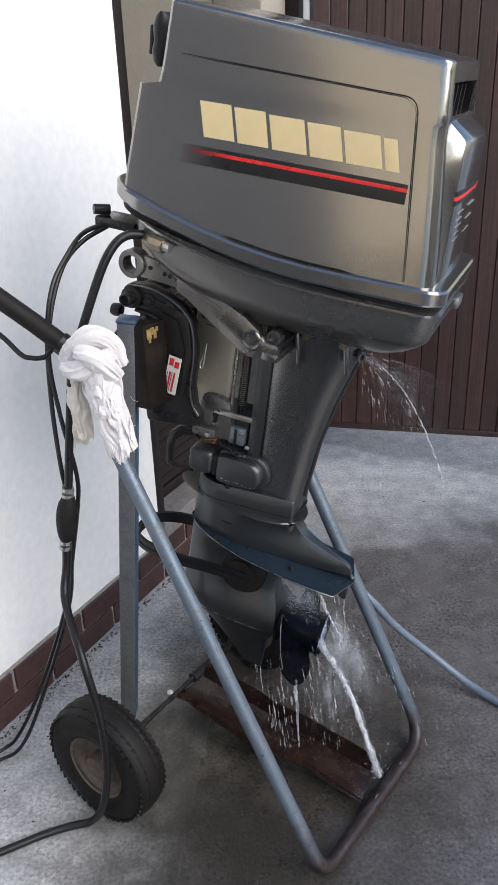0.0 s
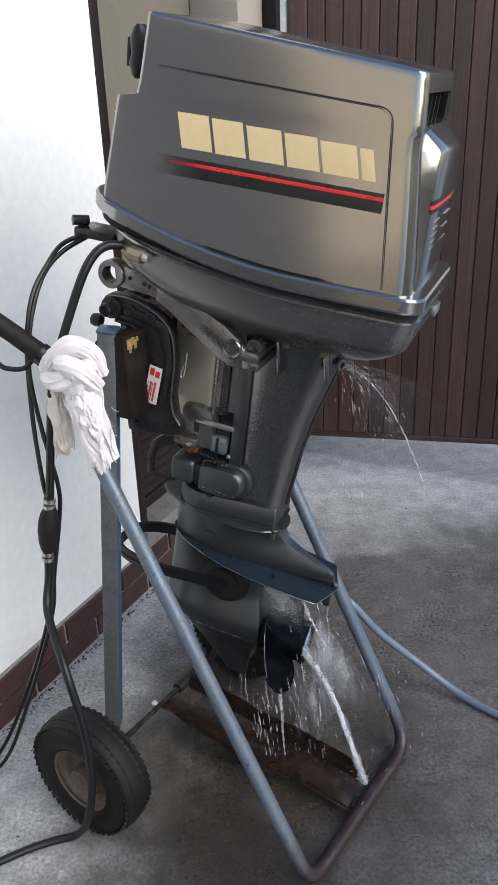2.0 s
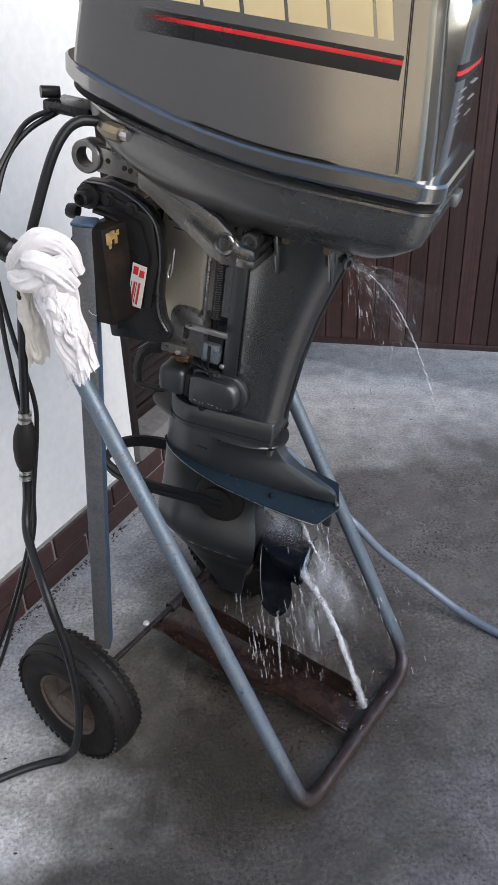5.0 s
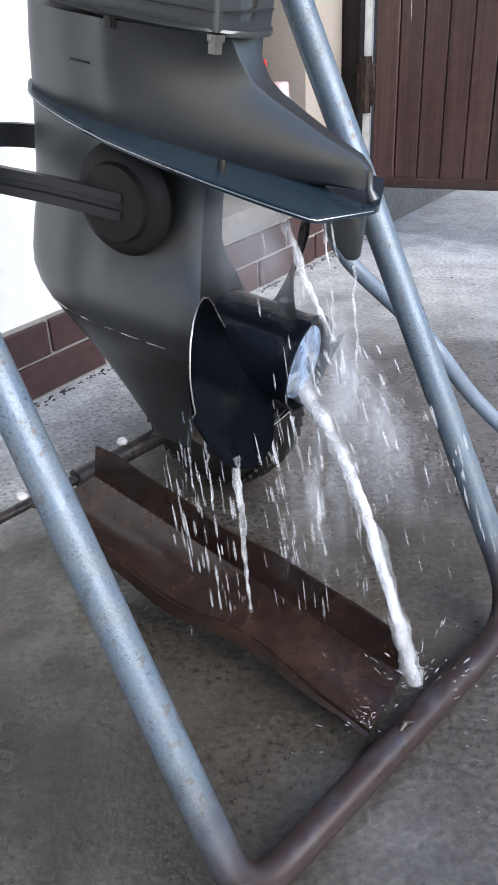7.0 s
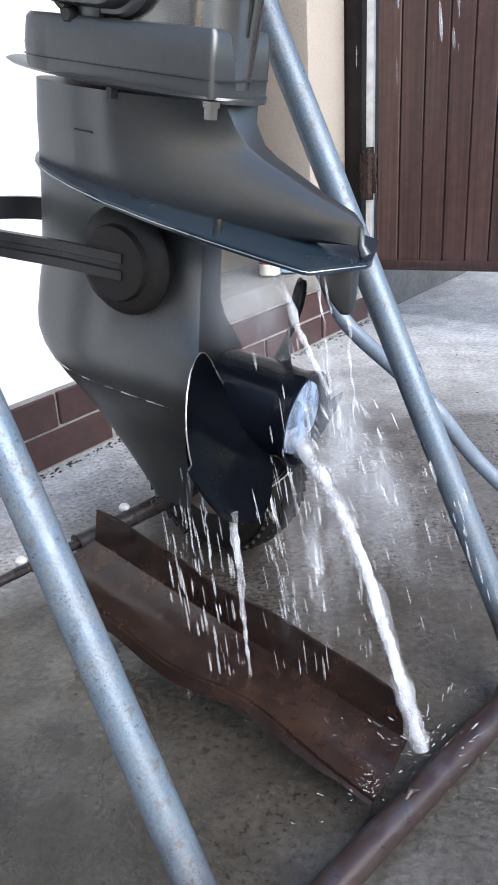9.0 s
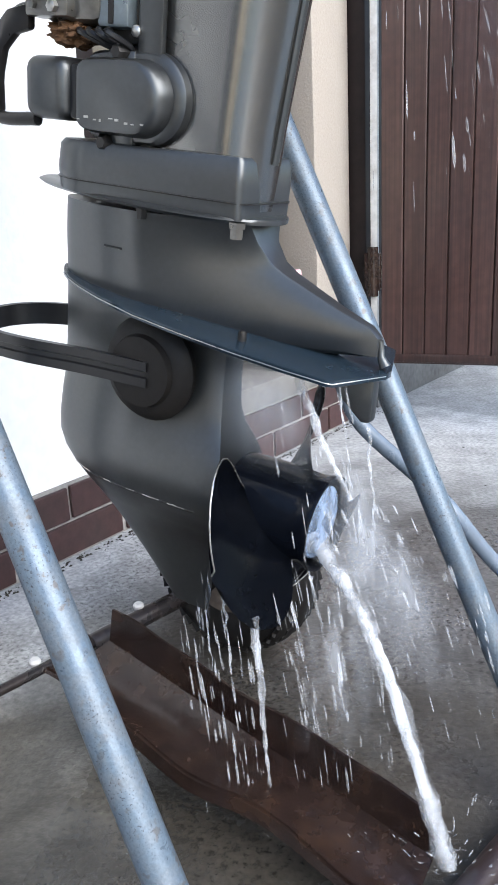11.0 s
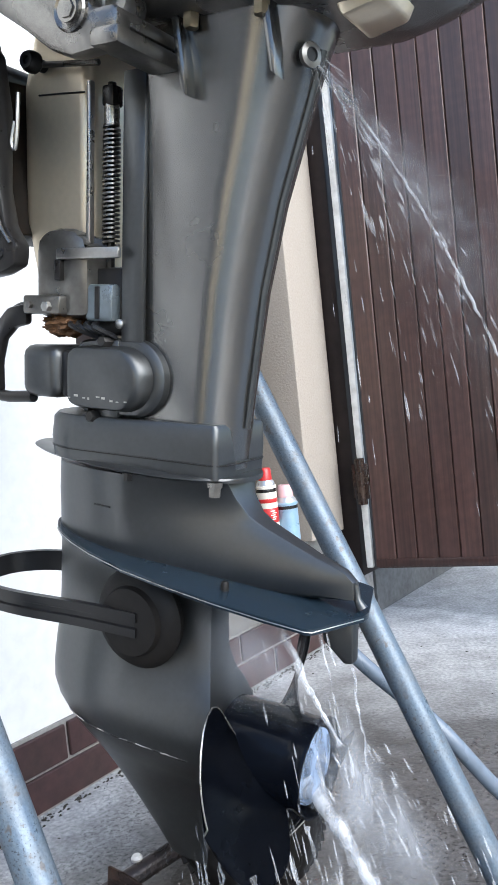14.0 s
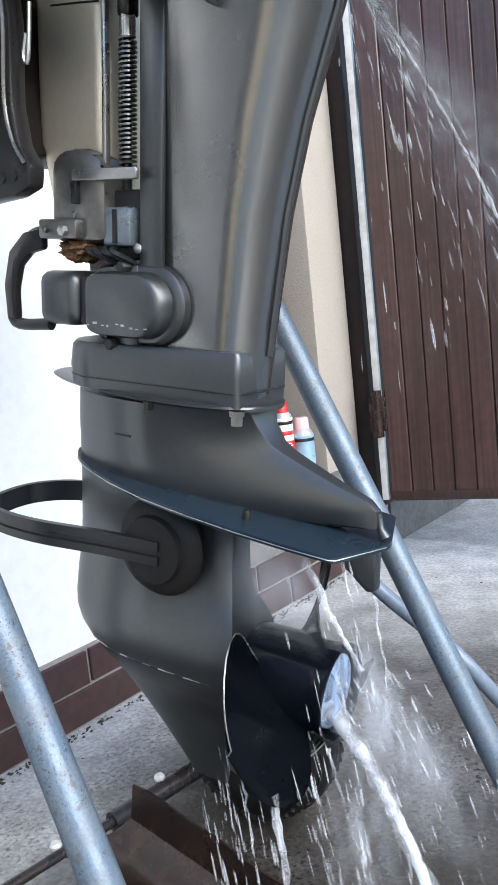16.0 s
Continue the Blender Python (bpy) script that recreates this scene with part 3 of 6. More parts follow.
def hood(z, xf, xr, wf, wr, rf=0.07, rr=0.03, tilt=0.0, rise=0.0, n=7):
    """A plan outline with straight sides that close in towards the rear, and rounded corners."""
    out = []
    for cx, cy, r, a0 in ((xr - rr, wr - rr, rr, 0), (xf + rf, wf - rf, rf, 90), (xf + rf, -wf + rf, rf, 180), (xr - rr, -wr + rr, rr, 270)):
        for k in range(n):
            a = radians(a0 + 90 * k / (n - 1))
            x = cx + r * math.cos(a)
            out.append((x, cy + r * math.sin(a)))
    full = []                                            # more points along the straight runs keep them flat
    for k, p in enumerate(out):
        full.append(p)
        if k % n == n - 1:
            q = out[(k + 1) % len(out)]
            full += [(p[0] + (q[0] - p[0]) * f, p[1] + (q[1] - p[1]) * f) for f in (0.03, 0.12, 0.25, 0.38, 0.5, 0.62, 0.75, 0.88, 0.97)]
    return [(x, y, z + tilt * (x + 0.2) + rise * lift(x)) for x, y in full]


# rows of the hood: height, front, rear, half width at the front and at the rear, depth of the inlet
HOOD = [(z, xf, xr, 0.171 - 0.05 * (z - 0.64) - dw, 0.142 - 0.05 * (z - 0.64) - dw, depth) for z, xf, xr, dw, depth in (
    (0.64, -0.459, 0.056, 0, 0), (0.70, -0.456, 0.05, 0, 0), (0.78, -0.451, 0.038, 0, 0), (0.84, -0.447, 0.028, 0, 0), (0.868, -0.444, 0.025, 0, 0),
    (0.874, -0.412, 0.0245, 0, 0), (0.886, -0.4095, 0.024, 0, 0), (0.8875, -0.409, 0.0238, 0, 0.045), (0.91, -0.406, 0.0215, 0, 0.045), (0.9405, -0.4035, 0.0185, 0.0005, 0.045),
    (0.942, -0.403, 0.018, 0.0006, 0), (0.958, -0.402, 0.0163, 0.001, 0), (0.9675, -0.4015, 0.0155, 0.0013, 0), (0.9698, -0.4, 0.0145, 0.0021, 0), (0.9712, -0.3985, 0.013, 0.0037, 0), (0.9719, -0.396, 0.0105, 0.0062, 0), (0.9724, -0.392, 0.0065, 0.0105, 0), (0.9745, -0.355, -0.03, 0.05, 0))]


def hood_row(z, xf, xr, wf, wr, depth):
    """A row of the hood with the inlet sunk into its rear."""
    tilt = -0.075 * max(0, min(1, (z - 0.88) / 0.07))
    top = z > 0.87
    ring = hood(z, xf, xr, wf, wr, 0.006, 0.016 if top else 0.022, tilt, max(0, 1 - (z - 0.64) / 0.2))
    w = min(wr - 0.024, 0.099)
    zz = z + tilt * (xr + 0.2)
    return ring[:-9] + [(xr, -w, zz), (xr - depth, -w + 0.002, zz), (xr - depth, w - 0.002, zz), (xr, w, zz)]


def hood_at(z):
    for a, b in zip(HOOD, HOOD[1:]):
        if a[0] <= z <= b[0]:
            f = (z - a[0]) / (b[0] - a[0])
            return [p + (q - p) * f for p, q in zip(a, b)]
    return HOOD[0] if z < HOOD[0][0] else HOOD[-1]


def hood_side(x, z):
    """The near side of the hood at x and z."""
    _, xf, xr, wf, wr, _ = hood_at(z)
    f = (x - xf - 0.013) / (xr - 0.018 - xf - 0.013)
    return -(wf + (wr - wf) * min(1, max(0, f)))


cowling = part("cowling", loft([hood_row(*r) for r in HOOD]), PAINT, motor, "satin grey engine cowling")


def side_patch(u0, u1, z0, z1, off, nu=24, nz=12, shape=None, skirt=0.004, shape_soft=False):
    """A thin shell that lies on the near side of the hood; shape(u, v) gives x and z."""
    b = bmesh.new()
    g = []
    for j in range(nz + 1):
        row = []
        for i in range(nu + 1):
            u, v = i / nu, j / nz
            if shape_soft:                               # a narrow edge along the groove
                u, v = (0.9925 if i == nu - 1 else u), (0.9905 if j == nz - 1 else v)
            x, z = shape(u, v) if shape else (u0 + (u1 - u0) * u, z0 + (z1 - z0) * v)
            o = off - skirt if (i == nu or j == nz or (not shape_soft and (i == 0 or j == 0))) else off * (min(1, u * 5) if shape_soft else 1)
            row.append(b.verts.new((x, hood_side(x, z) - o, z)))
        g.append(row)
    for j in range(nz):
        for i in range(nu):
            b.faces.new((g[j][i], g[j][i + 1], g[j + 1][i + 1], g[j + 1][i]))
    return b


def panel_shape(u, v):
    """The raised side panel: top edge falling slightly to the rear, rear edge leaning aft, rounded upper rear corner."""
    top, z = 0.917 - 0.014 * u, 0.652 + lift(-0.382 + 0.387 * u)
    zz = z + (top - z) * v
    rear = 0.014 - 0.034 * (zz - 0.65) / 0.25
    x = -0.382 + (rear + 0.382) * u
    d = max(0, u - 0.94) / 0.06
    if v > 0.92:
        zz -= d * d * (v - 0.92) / 0.08 * 0.014
    return x, zz


part("side_panel", side_patch(0, 1, 0, 1, 0.0012, 44, 26, panel_shape, 0.003, True), PAINT, cowling)
corner = [Vector((*panel_shape(u, v), 0)) for u, v in ((0.945, 1.0), (1.0, 1.0), (1.0, 0.915))]
corner[1].y = corner[0].y - 0.001
seam = [panel_shape(0.01 + 0.93 * k / 30, 1.0) for k in range(31)]
seam += [tuple((corner[0] * (1 - t) ** 2 + corner[1] * 2 * t * (1 - t) + corner[2] * t * t)[:2]) for t in [k / 10 for k in range(11)]]
seam += [panel_shape(1.0, 0.91 - 0.9 * k / 24) for k in range(25)]
# black line laid in for the shadow of the panel's step
part("panel_shadow_line", tube([(x, hood_side(x, z) - 0.0002, z) for x, z in seam], [0.0003 + 0.0007 * min(1, k / 8, (len(seam) - 1 - k) / 20 + 0.3) for k in range(len(seam))], 8), BLACK, cowling)
rim = part("hood_rim", loft([hood(0.622, -0.478, 0.074, 0.175, 0.15, 0.044, 0.034, 0.0, 1.0), hood(0.627, -0.484, 0.079, 0.18, 0.154, 0.046, 0.036, 0.0, 1.0), hood(0.6445, -0.484, 0.079, 0.18, 0.154, 0.046, 0.036, 0.0, 1.0), hood(0.648, -0.481, 0.076, 0.177, 0.151, 0.045, 0.035, 0.0, 1.0), hood(0.649, -0.466, 0.06, 0.168, 0.139, 0.042, 0.032, 0.0, 1.0)]), PAINT, cowling)
for ob in (cowling, rim):                              # flat sides stay flat up to their rounded edges
    even = ob.modifiers.new("even_normals", "WEIGHTED_NORMAL")
    even.weight, even.keep_sharp = 100, True
part("seal", loft([hood(0.611, -0.474, 0.071, 0.172, 0.147, 0.043, 0.034, 0.0, 1.0), hood(0.623, -0.474, 0.071, 0.172, 0.147, 0.043, 0.034, 0.0, 1.0)]), RUBBER, cowling, "black rubber seal under the hood")
# rear of the hood: raised panel with a stripe, an air inlet above it
rear = part("rear_panel", loft([[(x, y, z) for x, y in ((x0, -w - 0.014), (x1 - 0.003, -w - 0.001), (x1, -w + 0.003), (x1 + 0.003, -w * 0.5), (x1 + 0.003, w * 0.5), (x1, w - 0.003), (x1 - 0.003, w + 0.001), (x0, w + 0.014))]
                                for z, x0, x1, w in ((0.646, 0.03, 0.0585, 0.1), (0.72, 0.03, 0.0575, 0.1), (0.80, 0.02, 0.0545, 0.099), (0.852, 0.01, 0.0525, 0.098), (0.858, 0.01, 0.049, 0.097), (0.874, 0.0, 0.028, 0.094), (0.879, 0.0, 0.022, 0.092))]), PAINT, cowling)


def rear_band(z0, z1, off):
    """A thin band round the raised rear panel."""
    rows = []
    for z in (z0, z1):
        x1, w = 0.0575 - 0.003 * (z - 0.72) / 0.08 + off, 0.1 - 0.001 * (z - 0.72) / 0.08 + off
        rows.append([(x1 - 0.003, -w - 0.001, z), (x1, -w + 0.003, z), (x1 + 0.003, -w * 0.5, z), (x1 + 0.003, w * 0.5, z), (x1, w - 0.003, z), (x1 - 0.003, w + 0.001, z), (x1 - 0.006, w, z), (x1 - 0.006, -w, z)])
    return loft(rows)


part("rear_stripe", rear_band(0.766, 0.786, 0.0005), BLACKDECAL, rear)
part("rear_line", rear_band(0.773, 0.7785, 0.0009), RED, rear)
for k in range(5):
    part("rear_mark", box(0.0585, 0.0608, -0.082 + 0.002 * k, -0.03 - 0.006 * (k % 2), 0.752 - k * 0.0105, 0.753 - k * 0.0105), PALEPRINT, rear)
    if k % 2 == 0:
        part("rear_mark", box(0.0585, 0.0612, 0.012, 0.07, 0.752 - k * 0.0105, 0.753 - k * 0.0105), PALEPRINT, rear)
inlet = part("air_inlet", box(-0.0195, -0.015, -0.092, 0.092, 0.872, 0.922, 0.0), BLACK, cowling, "dark air inlet at the back of the hood")
part("inlet_side", box(-0.016, 0.016, -0.0965, -0.094, 0.873, 0.922), BLACK, inlet)
part("inlet_side", box(-0.016, 0.016, 0.094, 0.0965, 0.873, 0.922), BLACK, inlet)
for k in range(3):
    part("inlet_vane", box(-0.014, 0.012, -0.03 + 0.035 * k, -0.026 + 0.035 * k, 0.873, 0.922), CASTING, inlet)
# decals on the side panel: six gold marks over a black and red stripe
for x0, w, top in ((-0.335, 0.05, 0.859), (-0.28, 0.049, 0.858), (-0.225, 0.054, 0.856), (-0.166, 0.05, 0.855), (-0.111, 0.054, 0.853), (-0.052, 0.02, 0.852)):
    part("gold_mark", side_patch(0, 1, 0, 1, 0.0022, 4, 4, lambda u, v: (x0 + w * u + 0.006 - 0.012 * v, 0.807 - 0.012 * (x0 + 0.34) + v * (top - 0.809)), 0.0006), GOLD, cowling, "plain gold mark on the hood's side")


def fading(m, x0, x1):
    """Print that dissolves towards the front."""
    n, l = m.node_tree.nodes, m.node_tree.links
    co, sep, mr = n.new("ShaderNodeTexCoord"), n.new("ShaderNodeSeparateXYZ"), n.new("ShaderNodeMapRange")
    mr.inputs[1].default_value, mr.inputs[2].default_value = x0, x1
    l.new(co.outputs["Object"], sep.inputs[0])
    l.new(sep.outputs["X"], mr.inputs[0])
    l.new(mr.outputs[0], n["Principled BSDF"].inputs["Alpha"])
    return m


FADEBLACK = fading(mat("fading_black_print", (0.012, 0.012, 0.012), 0.28, 0, 60, 0.03, 0, 3, 0.1), -0.37, -0.27)
FADERED = fading(mat("fading_red_print", (0.62, 0.025, 0.025), 0.28, 0, 60, 0.03, 0, 3, 0.1), -0.355, -0.28)
part("black_stripe", side_patch(0, 1, 0, 1, 0.0019, 24, 2, lambda u, v: (-0.37 + 0.36 * u, 0.7655 - 0.004 * u + v * 0.028), 0.0006), FADEBLACK, cowling)
part("red_line", side_patch(0, 1, 0, 1, 0.0023, 24, 2, lambda u, v: (-0.36 + 0.35 * u, 0.7825 - 0.004 * u + v * 0.0055), 0.0004), FADERED, cowling)
# starter grip at the front
recoil = part("starter_grip", loft([[(-0.488 + dx + sx * math.cos(a), -0.01 + 0.02 * math.sin(a), z) for a in [2 * math.pi * k / 16 for k in range(16)]]
                                    for z, sx, dx in ((0.884, 0.006, 0.004), (0.889, 0.013, 0.002), (0.905, 0.017, 0), (0.922, 0.016, 0.002), (0.945, 0.017, 0), (0.96, 0.013, 0.002), (0.966, 0.005, 0.004))]), BLACK, motor, "black plastic starter grip")
part("grip_stem", tube([(-0.475, -0.01, 0.923), (-0.42, -0.01, 0.923)], [0.012, 0.016]), BLACK, recoil)
part("grip_clip", box(-0.509, -0.502, -0.018, 0.0, 0.9, 0.945, 0.002), BLACK, recoil)

# lower pan
pan = part("lower_pan", loft([hood(0.508, -0.25, -0.01, 0.075, 0.07, 0.05, 0.03), hood(0.512, -0.285, 0.008, 0.092, 0.085, 0.06, 0.03), hood(0.528, -0.335, 0.032, 0.118, 0.108, 0.07, 0.03, 0.0, 0.4), hood(0.546, -0.4, 0.052, 0.146, 0.13, 0.075, 0.032, 0.0, 0.7), hood(0.556, -0.438, 0.062, 0.16, 0.139, 0.075, 0.033, 0.0, 0.9),
                              hood(0.566, -0.456, 0.066, 0.166, 0.1425, 0.075, 0.034, 0.0, 1.0), hood(0.59, -0.465, 0.0695, 0.1695, 0.1455, 0.075, 0.034, 0.0, 1.0), hood(0.602, -0.468, 0.0715, 0.171, 0.147, 0.075, 0.034, 0.0, 1.0), hood(0.613, -0.474, 0.0725, 0.1735, 0.148, 0.074, 0.034, 0.0, 1.0)]), PAN, motor, "dark grey lower engine pan")
part("pan_lip", loft([hood(0.6055, -0.462, 0.074, 0.172, 0.149, 0.075, 0.034, 0.0, 1.0), hood(0.607, -0.4665, 0.0765, 0.177, 0.1525, 0.076, 0.036, 0.0, 1.0), hood(0.611, -0.4665, 0.0765, 0.177, 0.1525, 0.076, 0.036, 0.0, 1.0), hood(0.613, -0.463, 0.073, 0.173, 0.148, 0.075, 0.034, 0.0, 1.0)]), PAINT, pan)
part("hood_latch", box(0.074, 0.086, -0.02, 0.02, 0.592, 0.612, 0.003), STEEL, pan, "steel hood latch")
# pale material gives the grip the warm light it catches
part("rear_grip", plate([(-0.04, 0.528), (0.018, 0.552), (0.026, 0.542), (0.012, 0.506), (-0.024, 0.497)], -0.034, 0.03, 0.005), CHAMPAGNE, pan, "cast grip under the pan, its beige light put into the colour")
part("fuel_fitting", tube([(-0.418, -0.158, 0.636), (-0.405, -0.17, 0.635), (-0.395, -0.177, 0.635), (-0.372, -0.182, 0.634)], [0.009, 0.009, 0.0125, 0.0125], 8), BRASS, pan, "brass fuel line fitting")
part("fitting_tip", tube([(-0.372, -0.182, 0.634), (-0.36, -0.183, 0.634)], 0.008, 8), STEEL, pan)
tray = part("cable_tray", box(-0.54, -0.46, -0.125, -0.065, 0.626, 0.643, 0.004), CASTING, motor, "grey cast cable bracket")
part("cable_stop", tube([(-0.545, -0.12, 0.652), (-0.525, -0.1, 0.652)], 0.009, 10), CASTING, tray)

# leg housing
leg = part("leg_housing", loft([oval(-0.236, xr, w, z, 4.5, pr, 64, mid) for z, xr, w, pr, mid in ((0.11, -0.123, 0.0415, 2.1, 0.7), (0.18, -0.118, 0.0425, 2.1, 0.7), (0.28, -0.106, 0.045, 2.1, 0.7), (0.36, -0.09, 0.047, 2.1, 0.7), (0.43, -0.07, 0.05, 2.1, 0.7), (0.48, -0.056, 0.054, 2.1, 0.7), (0.512, -0.045, 0.06, 2.1, 0.7))]), PAINT_LEG, motor, "satin grey exhaust leg housing")
for y in (-0.0515, 0.0445):
    part("front_rib", box(-0.234, -0.207, y, y + 0.007, 0.225, 0.478, 0.003), PAINT_LOW, leg)
part("trailing_seam", tube([(-0.119, 0, 0.15), (-0.105, 0, 0.28), (-0.089, 0, 0.36), (-0.069, 0, 0.43), (-0.054, 0, 0.485)], 0.0035, 8), PAINT_LOW, leg)
for x in (-0.148, -0.079, -0.235):
    part("pan_bolt", lathe([(0, 0.496), (0.006, 0.496), (0.0074, 0.498), (0.0074, 0.508), (0.006, 0.52)], 6, at=(x, -0.066, 0)), BRASS, leg, "brassy bolt head")
for x, dz in ((-0.164, 0.071), (-0.076, 0.066)):
    part("web_rib", plate([(x - 0.006, 0.512), (x + 0.003, 0.512), (x + 0.0105, 0.512 - dz * 0.6), (x + 0.013, 0.512 - dz), (x + 0.006, 0.512 - dz * 0.9)], -0.068, -0.05, 0.003), PAINT_LEG, leg)
part("outlet_ring", lathe([(0.006, 0.0), (0.0115, 0.0), (0.0125, -0.006), (0.007, -0.007), (0.0065, 0.004)], 16, "Y", at=(0, 0, 0)), PAN, leg, m=Matrix.Translation((-0.057, -0.024, 0.474)) @ Matrix.Rotation(radians(66), 4, "Z") @ Matrix.Scale(0.85, 4))
part("outlet_hole", lathe([(0, -0.005), (0.0068, -0.005)], 16, "Y"), BLACK, leg, m=Matrix.Translation((-0.0572, -0.024, 0.474)) @ Matrix.Rotation(radians(66), 4, "Z") @ Matrix.Scale(0.85, 4))

# mount covers at the bottom of the leg


def pill(x0, x1, z, h, y, n=36):
    """An upright outline, square at the front and round at the rear."""
    out = []
    for k in range(n):
        a = 2 * math.pi * k / n
        c, s_ = math.cos(a), math.sin(a)
        x = x1 - h + h * c if c > 0 else x0 + (x1 - h - x0) * (1 - abs(c) ** 0.3)
        out.append((x, y, z + h * math.copysign(abs(s_) ** (1.0 if c > 0 else 0.25), s_)))
    return out


mount = part("mount_cover", loft([pill(-0.29, -0.178, 0.1935, 0.038, -0.036), pill(-0.289, -0.181, 0.1935, 0.0375, -0.05), pill(-0.288, -0.185, 0.1935, 0.035, -0.053), pill(-0.287, -0.1915, 0.193, 0.0315, -0.0535), pill(-0.287, -0.193, 0.193, 0.0305, -0.064), pill(-0.285, -0.197, 0.193, 0.0285, -0.0695), pill(-0.28, -0.202, 0.193, 0.024, -0.0715)]), PAINT_LOW, motor, "grey lower mount cover with chipped paint")
part("cover_seam", loft([pill(-0.2875, -0.1925, 0.193, 0.031, -0.0575), pill(-0.2875, -0.1925, 0.193, 0.031, -0.0605)], caps=False), BLACK, mount)
for x, z in ((-0.247, 0.2285), (-0.262, 0.155)):
    part("cover_bolt", lathe([(0.009, 0), (0.009, -0.007), (0.005, -0.012), (0, -0.012)], 6, "Y", at=(x, -0.052, z)), CASTING, mount)
part("cover_boss", box(-0.265, -0.232, -0.056, -0.04, 0.15, 0.232, 0.006), PAINT_LOW, mount)
random.seed(4)
for k in range(9):
    x, z = -0.283 + 0.0085 * k + 0.003 * random.random(), 0.1715 + 0.0075 * random.random() * (1 - k / 9)
    part("paint_chip", box(x, x + 0.0015 + 0.004 * random.random(), -0.0719, -0.0711, z, z + 0.0008 + 0.0016 * random.random(), 0.0003), STEEL, mount, "bare metal paint chip")
front_mount = part("front_mount", box(-0.348, -0.296, -0.072, 0.05, 0.17, 0.223, 0.012, seg=4), PAINT_LOW, motor, "grey steering mount block")
part("mount_gap", box(-0.297, -0.283, -0.066, 0.04, 0.172, 0.218, 0.004), BLACK, front_mount)

# skirt, splash plate and gearcase
skirt = part("leg_skirt", loft([hood(0.1065, -0.338, -0.124, 0.065, 0.045, 0.055, 0.006, -0.04), hood(0.13, -0.34, -0.1235, 0.066, 0.046, 0.055, 0.006), hood(0.151, -0.338, -0.1245, 0.065, 0.0455, 0.055, 0.006), hood(0.155, -0.334, -0.127, 0.062, 0.0437, 0.052, 0.005)]), PAINT_LOW, motor, "grey skirt at the foot of the leg")
part("joint_line", loft([hood(0.1185, -0.3403, -0.1185, 0.0664, 0.0485, 0.055, 0.02, -0.02), hood(0.1196, -0.3403, -0.1185, 0.0664, 0.0485, 0.055, 0.02, -0.02)]), CASTING, skirt)
part("splash_plate", loft([oval(-0.382, -0.108, 0.0665, 0.0958, 1.9, 2.2, 48, 0.62, -0.04), oval(-0.387, -0.108, 0.0705, 0.0985, 1.9, 2.2, 48, 0.62, -0.04), oval(-0.382, -0.108, 0.0665, 0.1005, 1.9, 2.2, 48, 0.62, -0.04)]), PAINT_LOW, skirt)


def wedge(z, xf, c, xr, w, wr):
    """A plan outline with a round nose, flat flanks that close in towards the rear, and a blunt rear end."""
    side = [(c + (xr - c) * f, w + (wr - w) * f) for f in (0.08, 0.3, 0.55, 0.8, 0.97)] + [(xr - 0.0008, wr - 0.0004), (xr, wr * 0.75)]
    nose = [(c - (c - xf) * math.sin(a), w * math.cos(a)) for a in [math.pi * k / 24 for k in range(25)]]
    return [(x, y, z) for x, y in [(x, y) for x, y in reversed(side)] + nose + [(x, -y) for x, y in side]]


# height, nose, widest place, rear, half width there and at the rear
CASE = [(-0.318, -0.196, -0.175, -0.152, 0.003, 0.002), (-0.3, -0.212, -0.185, -0.151, 0.0062, 0.0035), (-0.27, -0.242, -0.2, -0.15, 0.0098, 0.006), (-0.245, -0.268, -0.215, -0.148, 0.0145, 0.0105), (-0.225, -0.289, -0.222, -0.143, 0.0225, 0.0185), (-0.208, -0.306, -0.226, -0.136, 0.0325, 0.03), (-0.193, -0.323, -0.23, -0.129, 0.0415, 0.0395), (-0.178, -0.34, -0.235, -0.125, 0.0472, 0.0455),
        (-0.165, -0.352, -0.238, -0.124, 0.049, 0.0472), (-0.15, -0.3595, -0.24, -0.124, 0.0487, 0.0465), (-0.133, -0.361, -0.24, -0.126, 0.0462, 0.042), (-0.117, -0.36, -0.24, -0.13, 0.0425, 0.034), (-0.1, -0.3585, -0.238, -0.137, 0.039, 0.0245), (-0.08, -0.355, -0.236, -0.1415, 0.037, 0.0185), (-0.05, -0.3535, -0.235, -0.1425, 0.037, 0.017), (-0.022, -0.353, -0.235, -0.142, 0.0385, 0.017), (-0.01, -0.352, -0.235, -0.128, 0.0405, 0.017), (-0.004, -0.352, -0.234, -0.07, 0.042, 0.01),
        (0.004, -0.3515, -0.232, 0.002, 0.043, 0.006), (0.02, -0.351, -0.232, 0.001, 0.045, 0.006), (0.028, -0.351, -0.232, -0.008, 0.046, 0.0065), (0.038, -0.351, -0.23, -0.037, 0.047, 0.0085), (0.05, -0.351, -0.23, -0.066, 0.048, 0.0105), (0.06, -0.351, -0.23, -0.09, 0.0495, 0.0125), (0.068, -0.351, -0.23, -0.104, 0.0505, 0.0145), (0.084, -0.35, -0.23, -0.117, 0.052, 0.019), (0.1, -0.349, -0.23, -0.122, 0.053, 0.027)]


def case_side(x, z):
    """The near side of the gearcase at x and z."""
    for a, b in zip(CASE, CASE[1:]):
        if a[0] <= z <= b[0]:
            f = (z - a[0]) / (b[0] - a[0])
            _, xf, c, xr, w, wr = [p + (q - p) * f for p, q in zip(a, b)]
            if x < c:
                return -w * math.sqrt(max(0.0, 1 - ((c - x) / (c - xf)) ** 2))
            return -(w + (wr - w) * (x - c) / (xr - c))
    return 0.0


